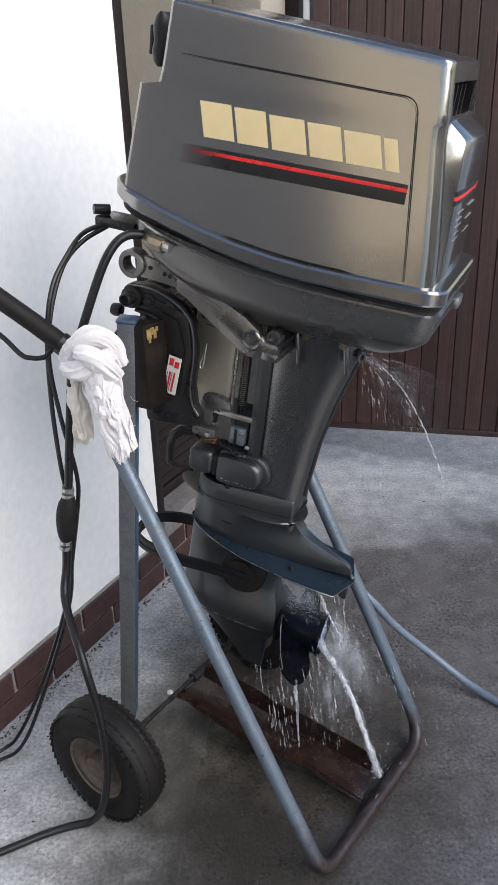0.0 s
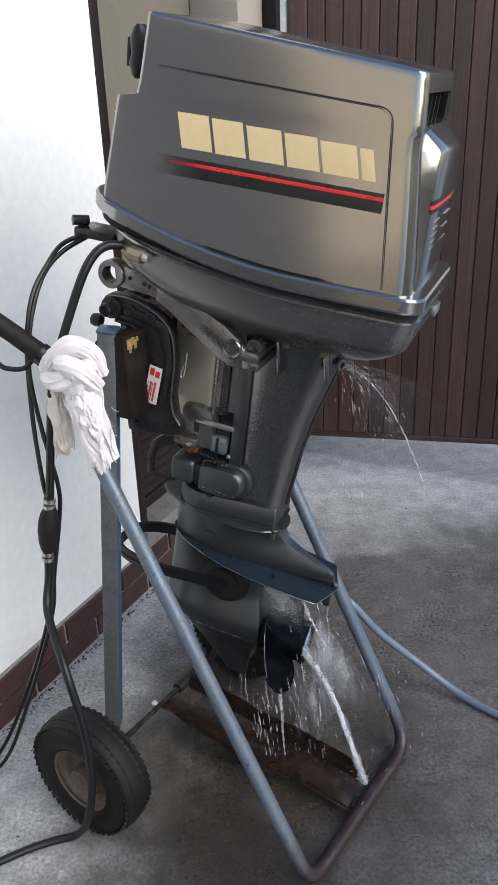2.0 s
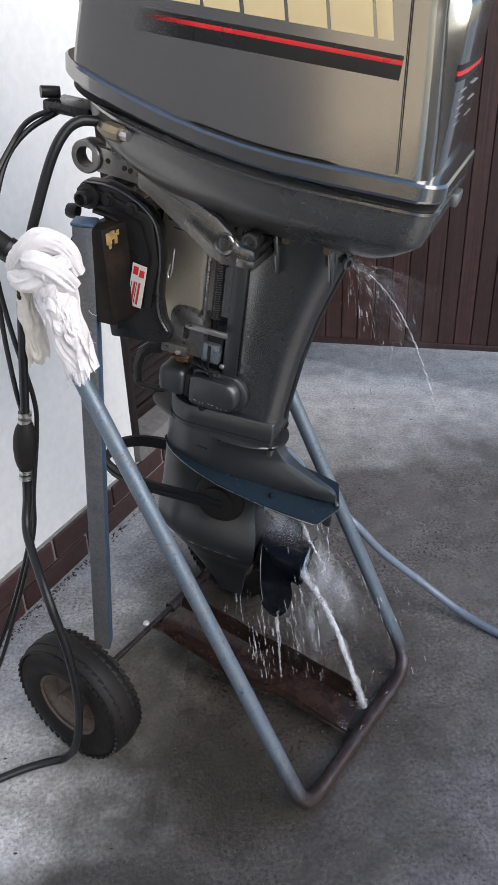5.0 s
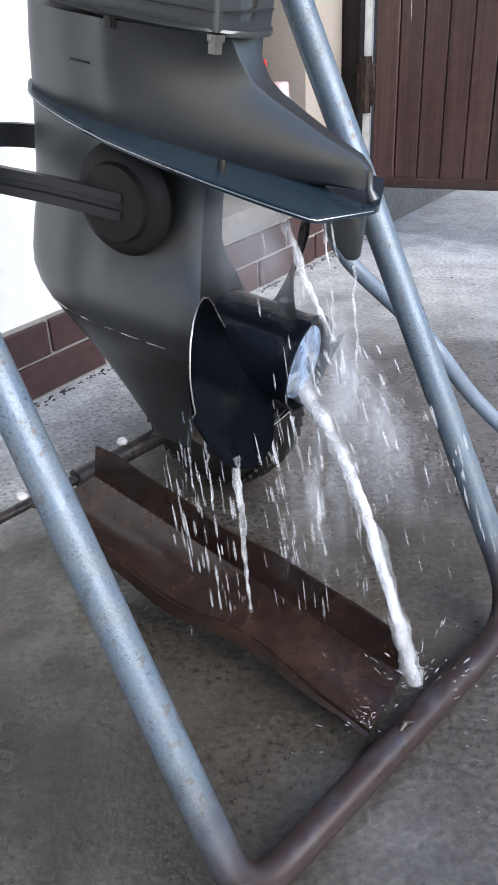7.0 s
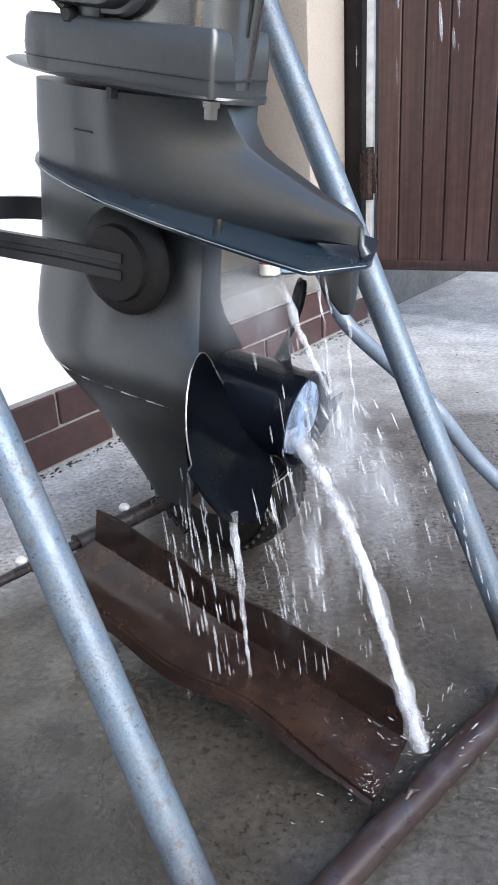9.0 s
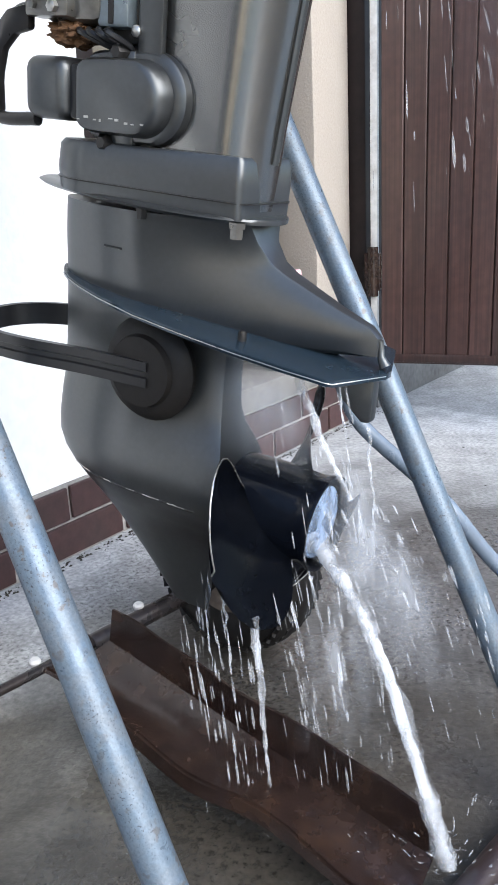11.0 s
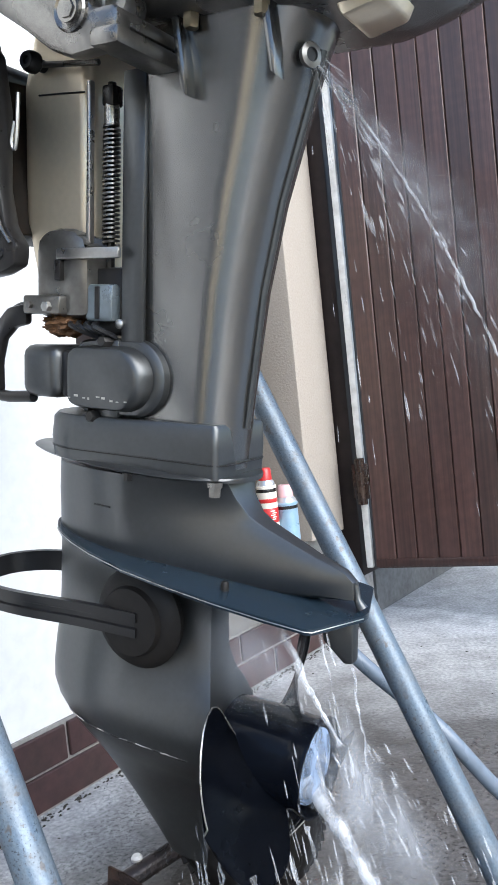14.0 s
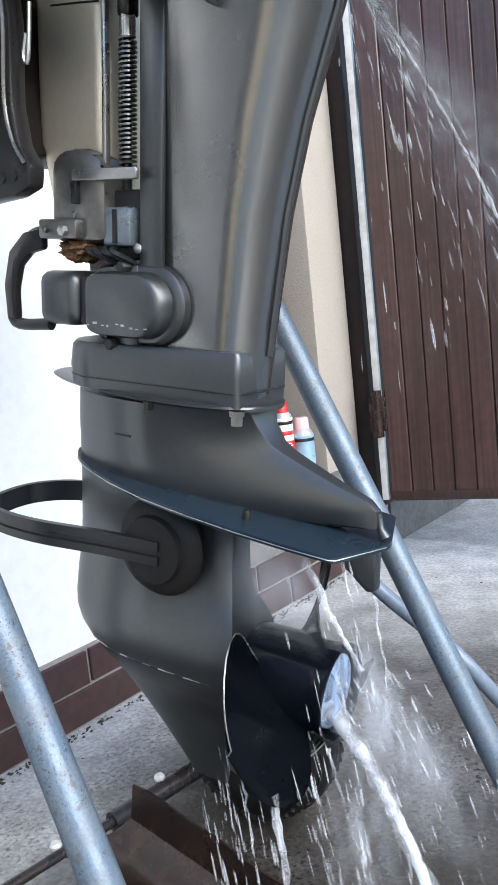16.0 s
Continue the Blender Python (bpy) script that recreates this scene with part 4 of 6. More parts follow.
gear = part("gearcase", loft([wedge(*r) for r in CASE]), PAINT_LOW, motor, "grey gearcase, wet")
part("case_bolt", lathe([(0, 0.0), (0.0045, 0.0), (0.0047, 0.007), (0.006, 0.007), (0.006, 0.012)], 6, at=(-0.222, -0.0515, 0.094)), CASTING, gear, "dark hexagon bolt head")
part("case_bolt", lathe([(0, 0.0), (0.006, 0.0), (0.0062, 0.009), (0.008, 0.009), (0.008, 0.014)], 6, at=(-0.1275, -0.041, 0.0885)), ARM, gear, "dark hexagon bolt head")
AV = [(-0.3555, 0.006), (-0.35, 0.014), (-0.338, 0.0275), (-0.32, 0.0405), (-0.295, 0.053), (-0.26, 0.0655), (-0.21, 0.0765), (-0.15, 0.0805), (-0.1, 0.0805), (-0.05, 0.0775), (-0.013, 0.073), (-0.008, 0.0695), (0.013, 0.006)]
avp = bmesh.new()
ring = AV + [(x, -y) for x, y in reversed(AV)]
lo = [avp.verts.new((x, y * 0.99, -0.0085 - 0.1 * x - 0.0035)) for x, y in ring]
hi = [avp.verts.new((x, y, -0.0085 - 0.1 * x + 0.002)) for x, y in ring]
for k in range(len(ring) // 2 - 1):
    for s in (lo, hi):
        avp.faces.new((s[k], s[k + 1], s[-k - 2], s[-k - 1]))
for k in range(len(ring)):
    avp.faces.new((lo[k], lo[(k + 1) % len(ring)], hi[(k + 1) % len(ring)], hi[k]))
part("antiventilation_plate", avp, PLATESKY, gear, "grey plate over the propeller, reflected sky tinted into its colour")
# thin bright tube drawn as the wet highlight along the near edge
part("plate_highlight", tube([(x, -y - 0.0006, -0.0085 - 0.1 * x - 0.0005) for x, y in AV[2:]], 0.0005, 6), STEEL, gear, "bright line in place of the wet highlight on the plate's edge")
part("plate_peg", lathe([(0.004, 0), (0.004, 0.011), (0.0025, 0.013), (0, 0.013)], 10, at=(-0.108, -0.05, 0.0)), RUBBER, gear)
part("trim_tab", plate([(-0.034, -0.006), (0.004, -0.012), (0.005, -0.056), (-0.004, -0.058), (-0.026, -0.04)], -0.007, 0.007, 0.003), PAINT_LOW, gear, "small grey trim tab")
random.seed(8)
for k in range(16):                                      # the joint of the lower case, its paint chipped to bare metal here and there
    x = -0.318 + 0.0105 * k
    pts = [(x + 0.0105 * f, -0.1765 + 0.004 * math.sin(9 * (x + 0.0105 * f)) + random.uniform(-0.0006, 0.0006)) for f in (0, 0.35, 0.7, 1.02)]
    part("case_seam", tube([(q, case_side(q, z) - 0.0001, z) for q, z in pts], 0.0003 + 0.0004 * (random.random() < 0.55), 6), STEEL if random.random() < 0.6 else CASTING, gear, "joint line, partly bare metal")
part("pocket_slot", tube([(x, case_side(x, 0.0635) - 0.0004, 0.0635) for x in (-0.268, -0.258, -0.246)], 0.0011, 6), BLACK, gear)
part("rear_weld", tube([(0.001, 0.0, 0.018), (0.0035, 0.0, 0.004), (0.009, 0.0, -0.004)], [0.003, 0.0035, 0.0055], 10), PAINT_LOW, gear)

# propeller at rest
prop = part("propeller", lathe([(0.03, -0.122), (0.0465, -0.12), (0.047, -0.075), (0.0452, -0.046), (0.0462, -0.034), (0.0485, -0.027), (0.048, -0.0245), (0.0455, -0.0245), (0.0432, -0.03), (0.0418, -0.06), (0.022, -0.062), (0.015, -0.04), (0.011, -0.036), (0.0, -0.036)], 40, "X", at=(0, 0, -0.169)), PROP, motor, "black three-bladed propeller, wet, at rest")
BLADE = bmesh.new()
grid = []


def blade_point(f, u):
    """A place on the blade: f from root to tip, u from the leading to the trailing edge (-1 to 1)."""
    r = 0.044 + 0.084 * f
    half = radians(52) * ((0.74 + 0.26 * math.sin(min(1, f / 0.45) * 1.5708)) if f < 0.45 else math.sqrt(max(0.0, 1 - ((f - 0.45) / 0.551) ** 2.6)))
    a = u * half + 0.12 * f
    return Vector((-0.071 + 0.037 * u * half / radians(52) + 0.004 * f - 0.006 * (1 - u * u) * f, -r * math.sin(a), r * math.cos(a)))


STEPS = [0, 0.1, 0.2, 0.3, 0.42, 0.54, 0.66, 0.77, 0.86, 0.92, 0.96, 0.98, 0.99, 0.996, 0.9995]
for f in STEPS:
    grid.append([BLADE.verts.new(blade_point(f, j / 8 - 1)) for j in range(17)])
for i in range(len(STEPS) - 1):
    for j in range(16):
        BLADE.faces.new((grid[i][j], grid[i + 1][j], grid[i + 1][j + 1], grid[i][j + 1]))
bmesh.ops.solidify(BLADE, geom=BLADE.faces[:], thickness=0.0035)
for turn in (92, 212, 332):
    bl = part("blade", BLADE.copy(), PROP, prop, m=Matrix.Translation((0, 0, -0.169)) @ Matrix.Rotation(radians(turn), 4, "X"))
    part("bright_edge", tube([blade_point(f, -1) for f in STEPS] + [blade_point(0.9995, -0.3)], 0.0008, 6), STEEL, bl, "thin bright line along the leading edge")
BLADE.free()

# swivel bracket, spring and castings in front of the leg
swivel = part("swivel_bracket", loft([hood(0.262, -0.362, -0.282, 0.03, 0.03, 0.012, 0.012), hood(0.33, -0.368, -0.28, 0.042, 0.042, 0.014, 0.012), hood(0.345, -0.37, -0.279, 0.046, 0.046, 0.014, 0.012), hood(0.48, -0.372, -0.279, 0.046, 0.046, 0.014, 0.012), hood(0.53, -0.365, -0.285, 0.04, 0.04, 0.014, 0.012)]), CHAMPAGNE, motor, "pale champagne-grey swivel bracket with a clean flat side")
part("cast_crease", tube([(-0.345, -0.0465, 0.469), (-0.315, -0.0467, 0.4675), (-0.285, -0.0465, 0.4655)], 0.0009, 6), CASTING, swivel)
part("edge_rail", box(-0.2795, -0.2745, -0.05, -0.043, 0.27, 0.475, 0.0012), STEEL, swivel)
coil = []
for k in range(27 * 12 + 1):
    a = 2 * math.pi * k / 12
    coil.append((-0.262 + 0.0078 * math.cos(a), -0.033 + 0.0078 * math.sin(a), 0.322 + 0.113 * k / (27 * 12)))
spring = part("coil_spring", tube(coil, 0.0015, 5), ARM, motor, "dark steel coil spring")
part("spring_rod", tube([(-0.262, -0.033, 0.3), (-0.262, -0.033, 0.475)], 0.004, 8), CASTING, spring)
part("spring_collar", tube([(-0.262, -0.033, 0.435), (-0.262, -0.033, 0.455)], 0.0078, 10), STEEL, spring)
part("spring_clevis", box(-0.269, -0.254, -0.041, -0.025, 0.452, 0.472, 0.003), CASTING, spring)
part("throttle_link", tube([(-0.34, -0.055, 0.495), (-0.26, -0.055, 0.487)], 0.003, 8), ARM, motor)
part("link_knob", lathe([(0, -0.006), (0.004, -0.006), (0.0045, -0.009), (0.008, -0.0095), (0.0105, -0.005), (0.0105, 0.003), (0.006, 0.008), (0.006, 0.03)], 16, "Y", at=(-0.34, -0.06, 0.496)), BLACK, motor)
TILTCAST = mat("worn_grey_casting", (0.17, 0.163, 0.15), 0.36, 0.75, 150, 0.12, 0.1, 24, 0.5, (0.07, 0.06, 0.05))
PALECAST = mat("blue_grey_casting", (0.17, 0.2, 0.22), 0.34, 0.5, 150, 0.1, 0.05, 20, 0.3)
stop = part("tilt_stop", plate([(-0.339, 0.25), (-0.339, 0.322), (-0.334, 0.332), (-0.322, 0.3375), (-0.305, 0.3385), (-0.288, 0.336), (-0.276, 0.328), (-0.2685, 0.314), (-0.268, 0.25)], -0.06, -0.015, 0.01), TILTCAST, motor, "grey cast tilt lock body with a domed top")
part("stop_arm", box(-0.304, -0.2255, -0.0665, -0.0605, 0.3065, 0.317, 0.0018), STEEL, stop, "bright steel strap")
part("strap_tab", box(-0.3065, -0.2985, -0.066, -0.0585, 0.286, 0.3062, 0.0015), CASTING, stop)
lock = part("stop_block", box(-0.3455, -0.2955, -0.07, -0.045, 0.253, 0.272, 0.003), TILTCAST, stop)
part("stop_bolt", lathe([(0.0052, 0), (0.0052, -0.005), (0.0035, -0.006), (0, -0.006)], 6, "Y", at=(-0.31, -0.0702, 0.2605)), STEEL, lock)
part("stop_bolt", lathe([(0.004, 0), (0.004, -0.004), (0, -0.005)], 6, "Y", at=(-0.334, -0.0702, 0.262)), ARM, lock)
clear = part("link_block", box(-0.275, -0.2405, -0.056, -0.03, 0.247, 0.2835, 0.004), PALECAST, motor, "blue-grey link casting")
part("link_groove", box(-0.262, -0.256, -0.0572, -0.0555, 0.25, 0.281, 0.001), CASTING, clear)
part("link_rivet", lathe([(0.0048, 0), (0.0048, -0.003), (0.003, -0.0045), (0, -0.005)], 14, "Y", at=(-0.2345, -0.05, 0.2455)), STEEL, clear)
part("carburettor_block", box(-0.287, -0.238, -0.045, 0.03, 0.235, 0.3, 0.004), CASTING, motor, "grey casting beside the leg")
GREASE = mat("rust_and_old_grease", (0.12, 0.055, 0.018), 0.7, 0, 120, 0.4, 0.6, 60, 0.7, (0.08, 0.04, 0.02), dist=0.004)
gr = bmesh.new()
bmesh.ops.create_icosphere(gr, subdivisions=5, radius=1)
for v in gr.verts:
    q = 0.9 + 0.3 * noise.noise(v.co * 2.5) + 0.12 * noise.noise(v.co * 7)
    v.co = Vector((-0.312 + 0.028 * v.co.x * q, -0.04 + 0.024 * v.co.y * q, 0.243 + 0.013 * v.co.z * q))
part("rusty_grease", gr, GREASE, stop, "orange rust and old grease")
for k in range(4):
    part("small_hose", tube(smooth_path([(-0.3 + 0.012 * k, -0.05, 0.246), (-0.285 + 0.012 * k, -0.062 - 0.003 * k, 0.242), (-0.262 + 0.008 * k, -0.055, 0.233), (-0.245, -0.05, 0.23)], 5), 0.0028, 6), BLACK, motor)
loop = part("tilt_handle", tube(smooth_path([(-0.345, -0.055, 0.262), (-0.366, -0.057, 0.256), (-0.383, -0.06, 0.236), (-0.391, -0.06, 0.2), (-0.391, -0.06, 0.169), (-0.34, -0.06, 0.169)], 5), 0.0062, 10), CASTING, motor, "dark cast tilt handle loop")
part("handle_hook", plate([(-0.345, 0.264), (-0.372, 0.259), (-0.393, 0.24), (-0.4015, 0.206), (-0.398, 0.172), (-0.384, 0.172), (-0.385, 0.202), (-0.378, 0.226), (-0.363, 0.239), (-0.345, 0.243)], -0.066, -0.056, 0.003), CASTING, loop)

# clamp brackets
CLAMP = [(-0.487, 0.512), (-0.482, 0.527), (-0.468, 0.537), (-0.43, 0.54), (-0.394, 0.532), (-0.36, 0.516), (-0.338, 0.49), (-0.329, 0.44), (-0.33, 0.37), (-0.322, 0.335), (-0.308, 0.316), (-0.31, 0.297), (-0.33, 0.289), (-0.372, 0.283), (-0.42, 0.277), (-0.425, 0.3), (-0.412, 0.33), (-0.408, 0.38), (-0.412, 0.44), (-0.42, 0.468), (-0.445, 0.486), (-0.478, 0.494)]
for sgn, lab in ((-1, "black cast clamp bracket with a warning label"), (1, "black cast clamp bracket")):
    y = 0.104 * sgn
    cl = part("clamp_bracket", plate(CLAMP, y - 0.01, y + 0.01, 0.004), CASTING, motor, lab)
    part("clamp_web", plate([(-0.47, 0.53), (-0.35, 0.505), (-0.335, 0.43), (-0.345, 0.35), (-0.36, 0.35), (-0.352, 0.44), (-0.37, 0.49), (-0.465, 0.512)], y - 0.0145, y + 0.0145, 0.003), CASTING, cl)
    part("pivot_nut", lathe([(0.02, 0), (0.02, -0.008), (0.012, -0.01), (0.012, -0.028), (0.009, -0.03), (0.008, -0.022), (0, -0.022)], 14, "Y", at=(-0.462, y + 0.012 * sgn - (0.0 if sgn < 0 else 0), 0.513)), CASTING, cl)
    for x, z in ((-0.428, 0.514), (-0.386, 0.508)):
        part("bracket_bolt", lathe([(0.012, 0), (0.012, -0.008), (0.007, -0.009), (0.007, -0.013), (0, -0.013)], 12, "Y", at=(x, y - 0.008, z)), CASTING, cl)
    for k in range(5):
        part("tilt_hole", lathe([(0, -0.0125), (0.0042, -0.0125), (0.0045, -0.011), (0.0058, -0.0105)], 12, "Y", at=(-0.39 + 0.0155 * k, y + 0.0005, 0.299 + 0.002 * k)), BLACK, cl)
    if sgn < 0:
        lb = part("warning_label", plate([(-0.3795, 0.4235), (-0.354, 0.4205), (-0.3625, 0.347), (-0.388, 0.349)], y - 0.0162, y - 0.0148), WHITEDECAL, cl, "white and red warning label", smooth=False)
        for x0, x1 in ((-0.3765, -0.373), (-0.3675, -0.364)):
            part("label_line", plate([(x0 - 0.004, 0.392), (x0 - 0.003, 0.392), (x0 - 0.0085, 0.353), (x0 - 0.0095, 0.353)], y - 0.0168, y - 0.0163), BLACKDECAL, lb, smooth=False)
            part("label_bar", plate([(x0, 0.392), (x1, 0.3915), (x1 - 0.0055, 0.3525), (x0 - 0.0055, 0.353)], y - 0.0168, y - 0.0163), RED, lb, smooth=False)
        part("label_mark", plate([(-0.377, 0.419), (-0.368, 0.418), (-0.37, 0.404), (-0.3785, 0.405)], y - 0.0168, y - 0.0163), RED, lb, smooth=False)
        part("label_mark", plate([(-0.366, 0.414), (-0.3575, 0.413), (-0.359, 0.401), (-0.368, 0.402)], y - 0.0168, y - 0.0163), RED, lb, smooth=False)
    part("edge_rib", tube(smooth_path([(-0.47, y + 0.014 * sgn, 0.533), (-0.43, y + 0.014 * sgn, 0.536), (-0.394, y + 0.014 * sgn, 0.528), (-0.362, y + 0.014 * sgn, 0.512), (-0.342, y + 0.014 * sgn, 0.488), (-0.333, y + 0.014 * sgn, 0.44), (-0.334, y + 0.014 * sgn, 0.372), (-0.327, y + 0.013 * sgn, 0.338), (-0.314, y + 0.011 * sgn, 0.317)], 5), 0.002, 8), ARM, cl, "edge worn to bare metal")
    part("inner_rib", tube(smooth_path([(-0.455, y + 0.013 * sgn, 0.49), (-0.415, y + 0.013 * sgn, 0.484), (-0.4, y + 0.013 * sgn, 0.46), (-0.396, y + 0.013 * sgn, 0.4), (-0.398, y + 0.013 * sgn, 0.34)], 5), 0.0035, 8), CASTING, cl)
    part("clamp_screw", tube([(-0.5, y, 0.43), (-0.42, y, 0.41)], 0.009, 10), CASTING, cl)
    part("screw_knob", lathe([(0, -0.01), (0.011, -0.009), (0.013, 0), (0.011, 0.009), (0, 0.01)], 10, "X", at=(-0.5, y, 0.476)), BLACK, cl)
part("bracket_clip", tube(smooth_path([(-0.318, -0.1, 0.455), (-0.32, -0.1, 0.42), (-0.323, -0.1, 0.405), (-0.327, -0.1, 0.412), (-0.323, -0.1, 0.43)], 4), 0.002, 6), STEEL, motor)
CRUST = mat("pale_rust_crust", (0.2, 0.15, 0.115), 0.8, 0, 160, 0.4, 0.6, 60, 0.8, (0.07, 0.035, 0.018), dist=0.003)
cr = bmesh.new()
bmesh.ops.create_icosphere(cr, subdivisions=4, radius=1)
for v in cr.verts:
    q = 0.85 + 0.4 * noise.noise(v.co * 2.2) + 0.2 * noise.noise(v.co * 6)
    v.co = Vector((-0.416 + 0.012 * v.co.x * q, -0.112 + 0.01 * v.co.y * q, 0.338 + 0.019 * v.co.z * q))
part("rust_crust", cr, CRUST, motor, "pale crust of rust on the clamp")
part("hinge_tube", tube([(-0.46, -0.1, 0.513), (-0.46, 0.1, 0.513)], 0.017, 16), CASTING, motor)

# steering arm along the near side
arm = part("steering_arm", plate([(-0.372, 0.586), (-0.348, 0.577), (-0.286, 0.555), (-0.236, 0.534), (-0.21, 0.516), (-0.198, 0.499), (-0.176, 0.499), (-0.171, 0.492), (-0.173, 0.474), (-0.195, 0.466), (-0.222, 0.464), (-0.245, 0.472), (-0.281, 0.4965), (-0.317, 0.518), (-0.345, 0.537), (-0.37, 0.549)], -0.135, -0.115, 0.005), ARM, motor, "dark cast steering arm, worn bright at the edges")
part("arm_rib", plate([(-0.35, 0.564), (-0.29, 0.543), (-0.24, 0.519), (-0.241, 0.516), (-0.291, 0.539), (-0.35, 0.56)], -0.1365, -0.13, 0.001), ARM, arm)
part("arm_bolt", lathe([(0.0172, 0), (0.0172, -0.0055), (0.0155, -0.0075), (0.0128, -0.006), (0.0105, -0.006), (0.0105, -0.009), (0, -0.009)], 24, "Y", at=(-0.2195, -0.132, 0.4985)), ARM, arm)
part("bolt_head", lathe([(0.0078, 0), (0.0078, -0.0035), (0, -0.004)], 6, "Y", at=(-0.2195, -0.139, 0.4985)), ARM, arm)
part("arm_foot", box(-0.2, -0.172, -0.134, -0.052, 0.484, 0.497, 0.004), ARM, arm)
part("foot_plate", box(-0.2, -0.169, -0.137, -0.052, 0.467, 0.4825, 0.004), ARM, arm)
part("foot_boss", lathe([(0.012, 0.02), (0.0135, 0.018), (0.0135, -0.006), (0.0125, -0.008), (0.009, -0.008), (0.008, -0.002), (0, -0.002)], 20, "Y", at=(-0.186, -0.114, 0.505)), ARM, arm)
part("arm_plate", plate([(-0.45, 0.598), (-0.362, 0.588), (-0.358, 0.552), (-0.4, 0.556), (-0.448, 0.558)], -0.134, -0.122, 0.003), ARM, arm)
part("arm_ring", lathe([(0.0155, 0.014), (0.024, 0.014), (0.025, 0.01), (0.025, -0.012), (0.023, -0.014), (0.0155, -0.014), (0.0155, 0.014)], 28, "Y", at=(-0.456, -0.126, 0.578)), ARM, arm)
for x, z in ((-0.42, 0.578), (-0.392, 0.573), (-0.382, 0.571)):
    part("arm_hole", lathe([(0, -0.0135), (0.004, -0.0135), (0.0042, -0.0125)], 10, "Y", at=(x, -0.1215, z)), BLACK, arm)

# ---- flushing muffs round the gearcase ----
muffs = empty("flushing_muffs", MOTOR, "black rubber flushing muffs clamped on the gearcase", "flushing muffs")
for sgn in (-1, 1):
    cup = part("cup", lathe([(0.022, 0.0), (0.05, -0.004), (0.052, 0.004), (0.046, 0.012), (0.036, 0.015), (0.034, 0.021), (0.02, 0.023), (0.0, 0.022)], 32, "Y"), RUBBER, muffs, m=Matrix.Translation((-0.212, 0.0405 * sgn, -0.046)) @ (Matrix.Rotation(radians(180), 4, "Z") if sgn < 0 else Matrix()))
BAR = [(-0.2, -0.062, -0.046), (-0.27, -0.067, -0.047), (-0.36, -0.07, -0.052), (-0.43, -0.06, -0.055), (-0.468, -0.035, -0.056), (-0.478, 0.0, -0.055), (-0.468, 0.035, -0.052), (-0.43, 0.06, -0.048), (-0.36, 0.07, -0.044), (-0.27, 0.067, -0.042), (-0.2, 0.062, -0.04)]
bar = smooth_path(BAR, 5)
b = bmesh.new()
prev = None
for i, p in enumerate(bar):
    d = (bar[min(i + 1, len(bar) - 1)] - bar[max(i - 1, 0)]).normalized()
    side = Vector((-d.y, d.x, 0)).normalized()
    h = 0.0125
    cur = [b.verts.new(p + side * sx * 0.0035 + Vector((0, 0, sz * h))) for sx, sz in ((-1, -1), (1, -1), (1, -0.3), (0.2, -0.2), (0.2, 0.2), (1, 0.3), (1, 1), (-1, 1))]
    if prev:
        for k in range(8):
            b.faces.new((prev[k], prev[(k + 1) % 8], cur[(k + 1) % 8], cur[k]))
    else:
        b.faces.new(cur)
    prev = cur
b.faces.new(prev)
part("clamp_bar", b, BLACK, muffs, "black spring clamp bar")


# ---- tube stand on two wheels ----
LAT = Vector((0.57, 0.8216, 0)).normalized()          # along the axle
SPAN = LAT * 0.409
stand = empty("motor_stand", pose(0, 0, 0), "worn blue-grey tube stand with two rubber wheels", "motor stand")
PB, PT = Vector((-0.314, 1.412, 0.085)), Vector((-0.225, 1.374, 1.01))
U1, U2 = Vector((0.097, 1.041, 0.0155)), Vector((0.351, 1.384, 0.0155))
LT, LT2 = Vector((-0.262, 1.296, 0.82)), Vector((0.014, 1.6, 0.83))


def bent(a, corner, b, r, n=7):
    """A corner between two straight runs, rounded over the distance r."""
    p, q = corner + (a - corner).normalized() * r, corner + (b - corner).normalized() * r
    return [p * (1 - t) ** 2 + corner * 2 * t * (1 - t) + q * t * t for t in [k / n for k in range(n + 1)]]


part("frame_tube", tube([LT, LT.lerp(U1, 0.3), LT.lerp(U1, 0.6), LT.lerp(U1, 0.85)] + bent(LT, U1, U2, 0.045) + [U1.lerp(U2, 0.35), U1.lerp(U2, 0.65)] + bent(U1, U2, LT2, 0.07) + [U2.lerp(LT2, 0.2), U2.lerp(LT2, 0.45), U2.lerp(LT2, 0.7), LT2], 0.0143, 18), BLUE, stand, "worn blue tube frame, wet and rusty where it lies on the ground")
weld_at = U1.lerp(U2, 0.49)
part("weld", tube([weld_at + Vector((-0.004, -0.006, 0.013)), weld_at + Vector((0.0, 0.0, 0.0165)), weld_at + Vector((0.008, 0.006, 0.012))], [0.002, 0.0035, 0.002], 8), RUST, stand)


def post(base, top, name):
    d = top - base
    m = Matrix.Translation(base) @ d.to_track_quat("Z", "X").to_matrix().to_4x4() @ Matrix.Rotation(radians(18), 4, "Z")
    p = part(name, box(-0.0168, 0.0168, -0.0168, 0.0168, 0, d.length, 0.0028), POSTPAINT, stand, "square blue post, one face rubbed down to grey", m=m)
    p.data.materials.append(POSTGREY)
    for f in p.data.polygons:
        if f.normal.y > 0.5:
            f.material_index = 1
    return p, m, d.length


for off in (Vector((0, 0, 0)), SPAN):
    p, m, length = post(PB + off, PT + off, "post")
    part("post_cap", box(-0.0185, 0.0185, -0.0185, 0.0185, length, length + 0.006, 0.002), POSTPAINT, p)
    part("post_bolt", lathe([(0.005, 0), (0.005, -0.004), (0, -0.004)], 6, "Y", at=(0.0, -0.0172, length - 0.05)), STEEL, p)
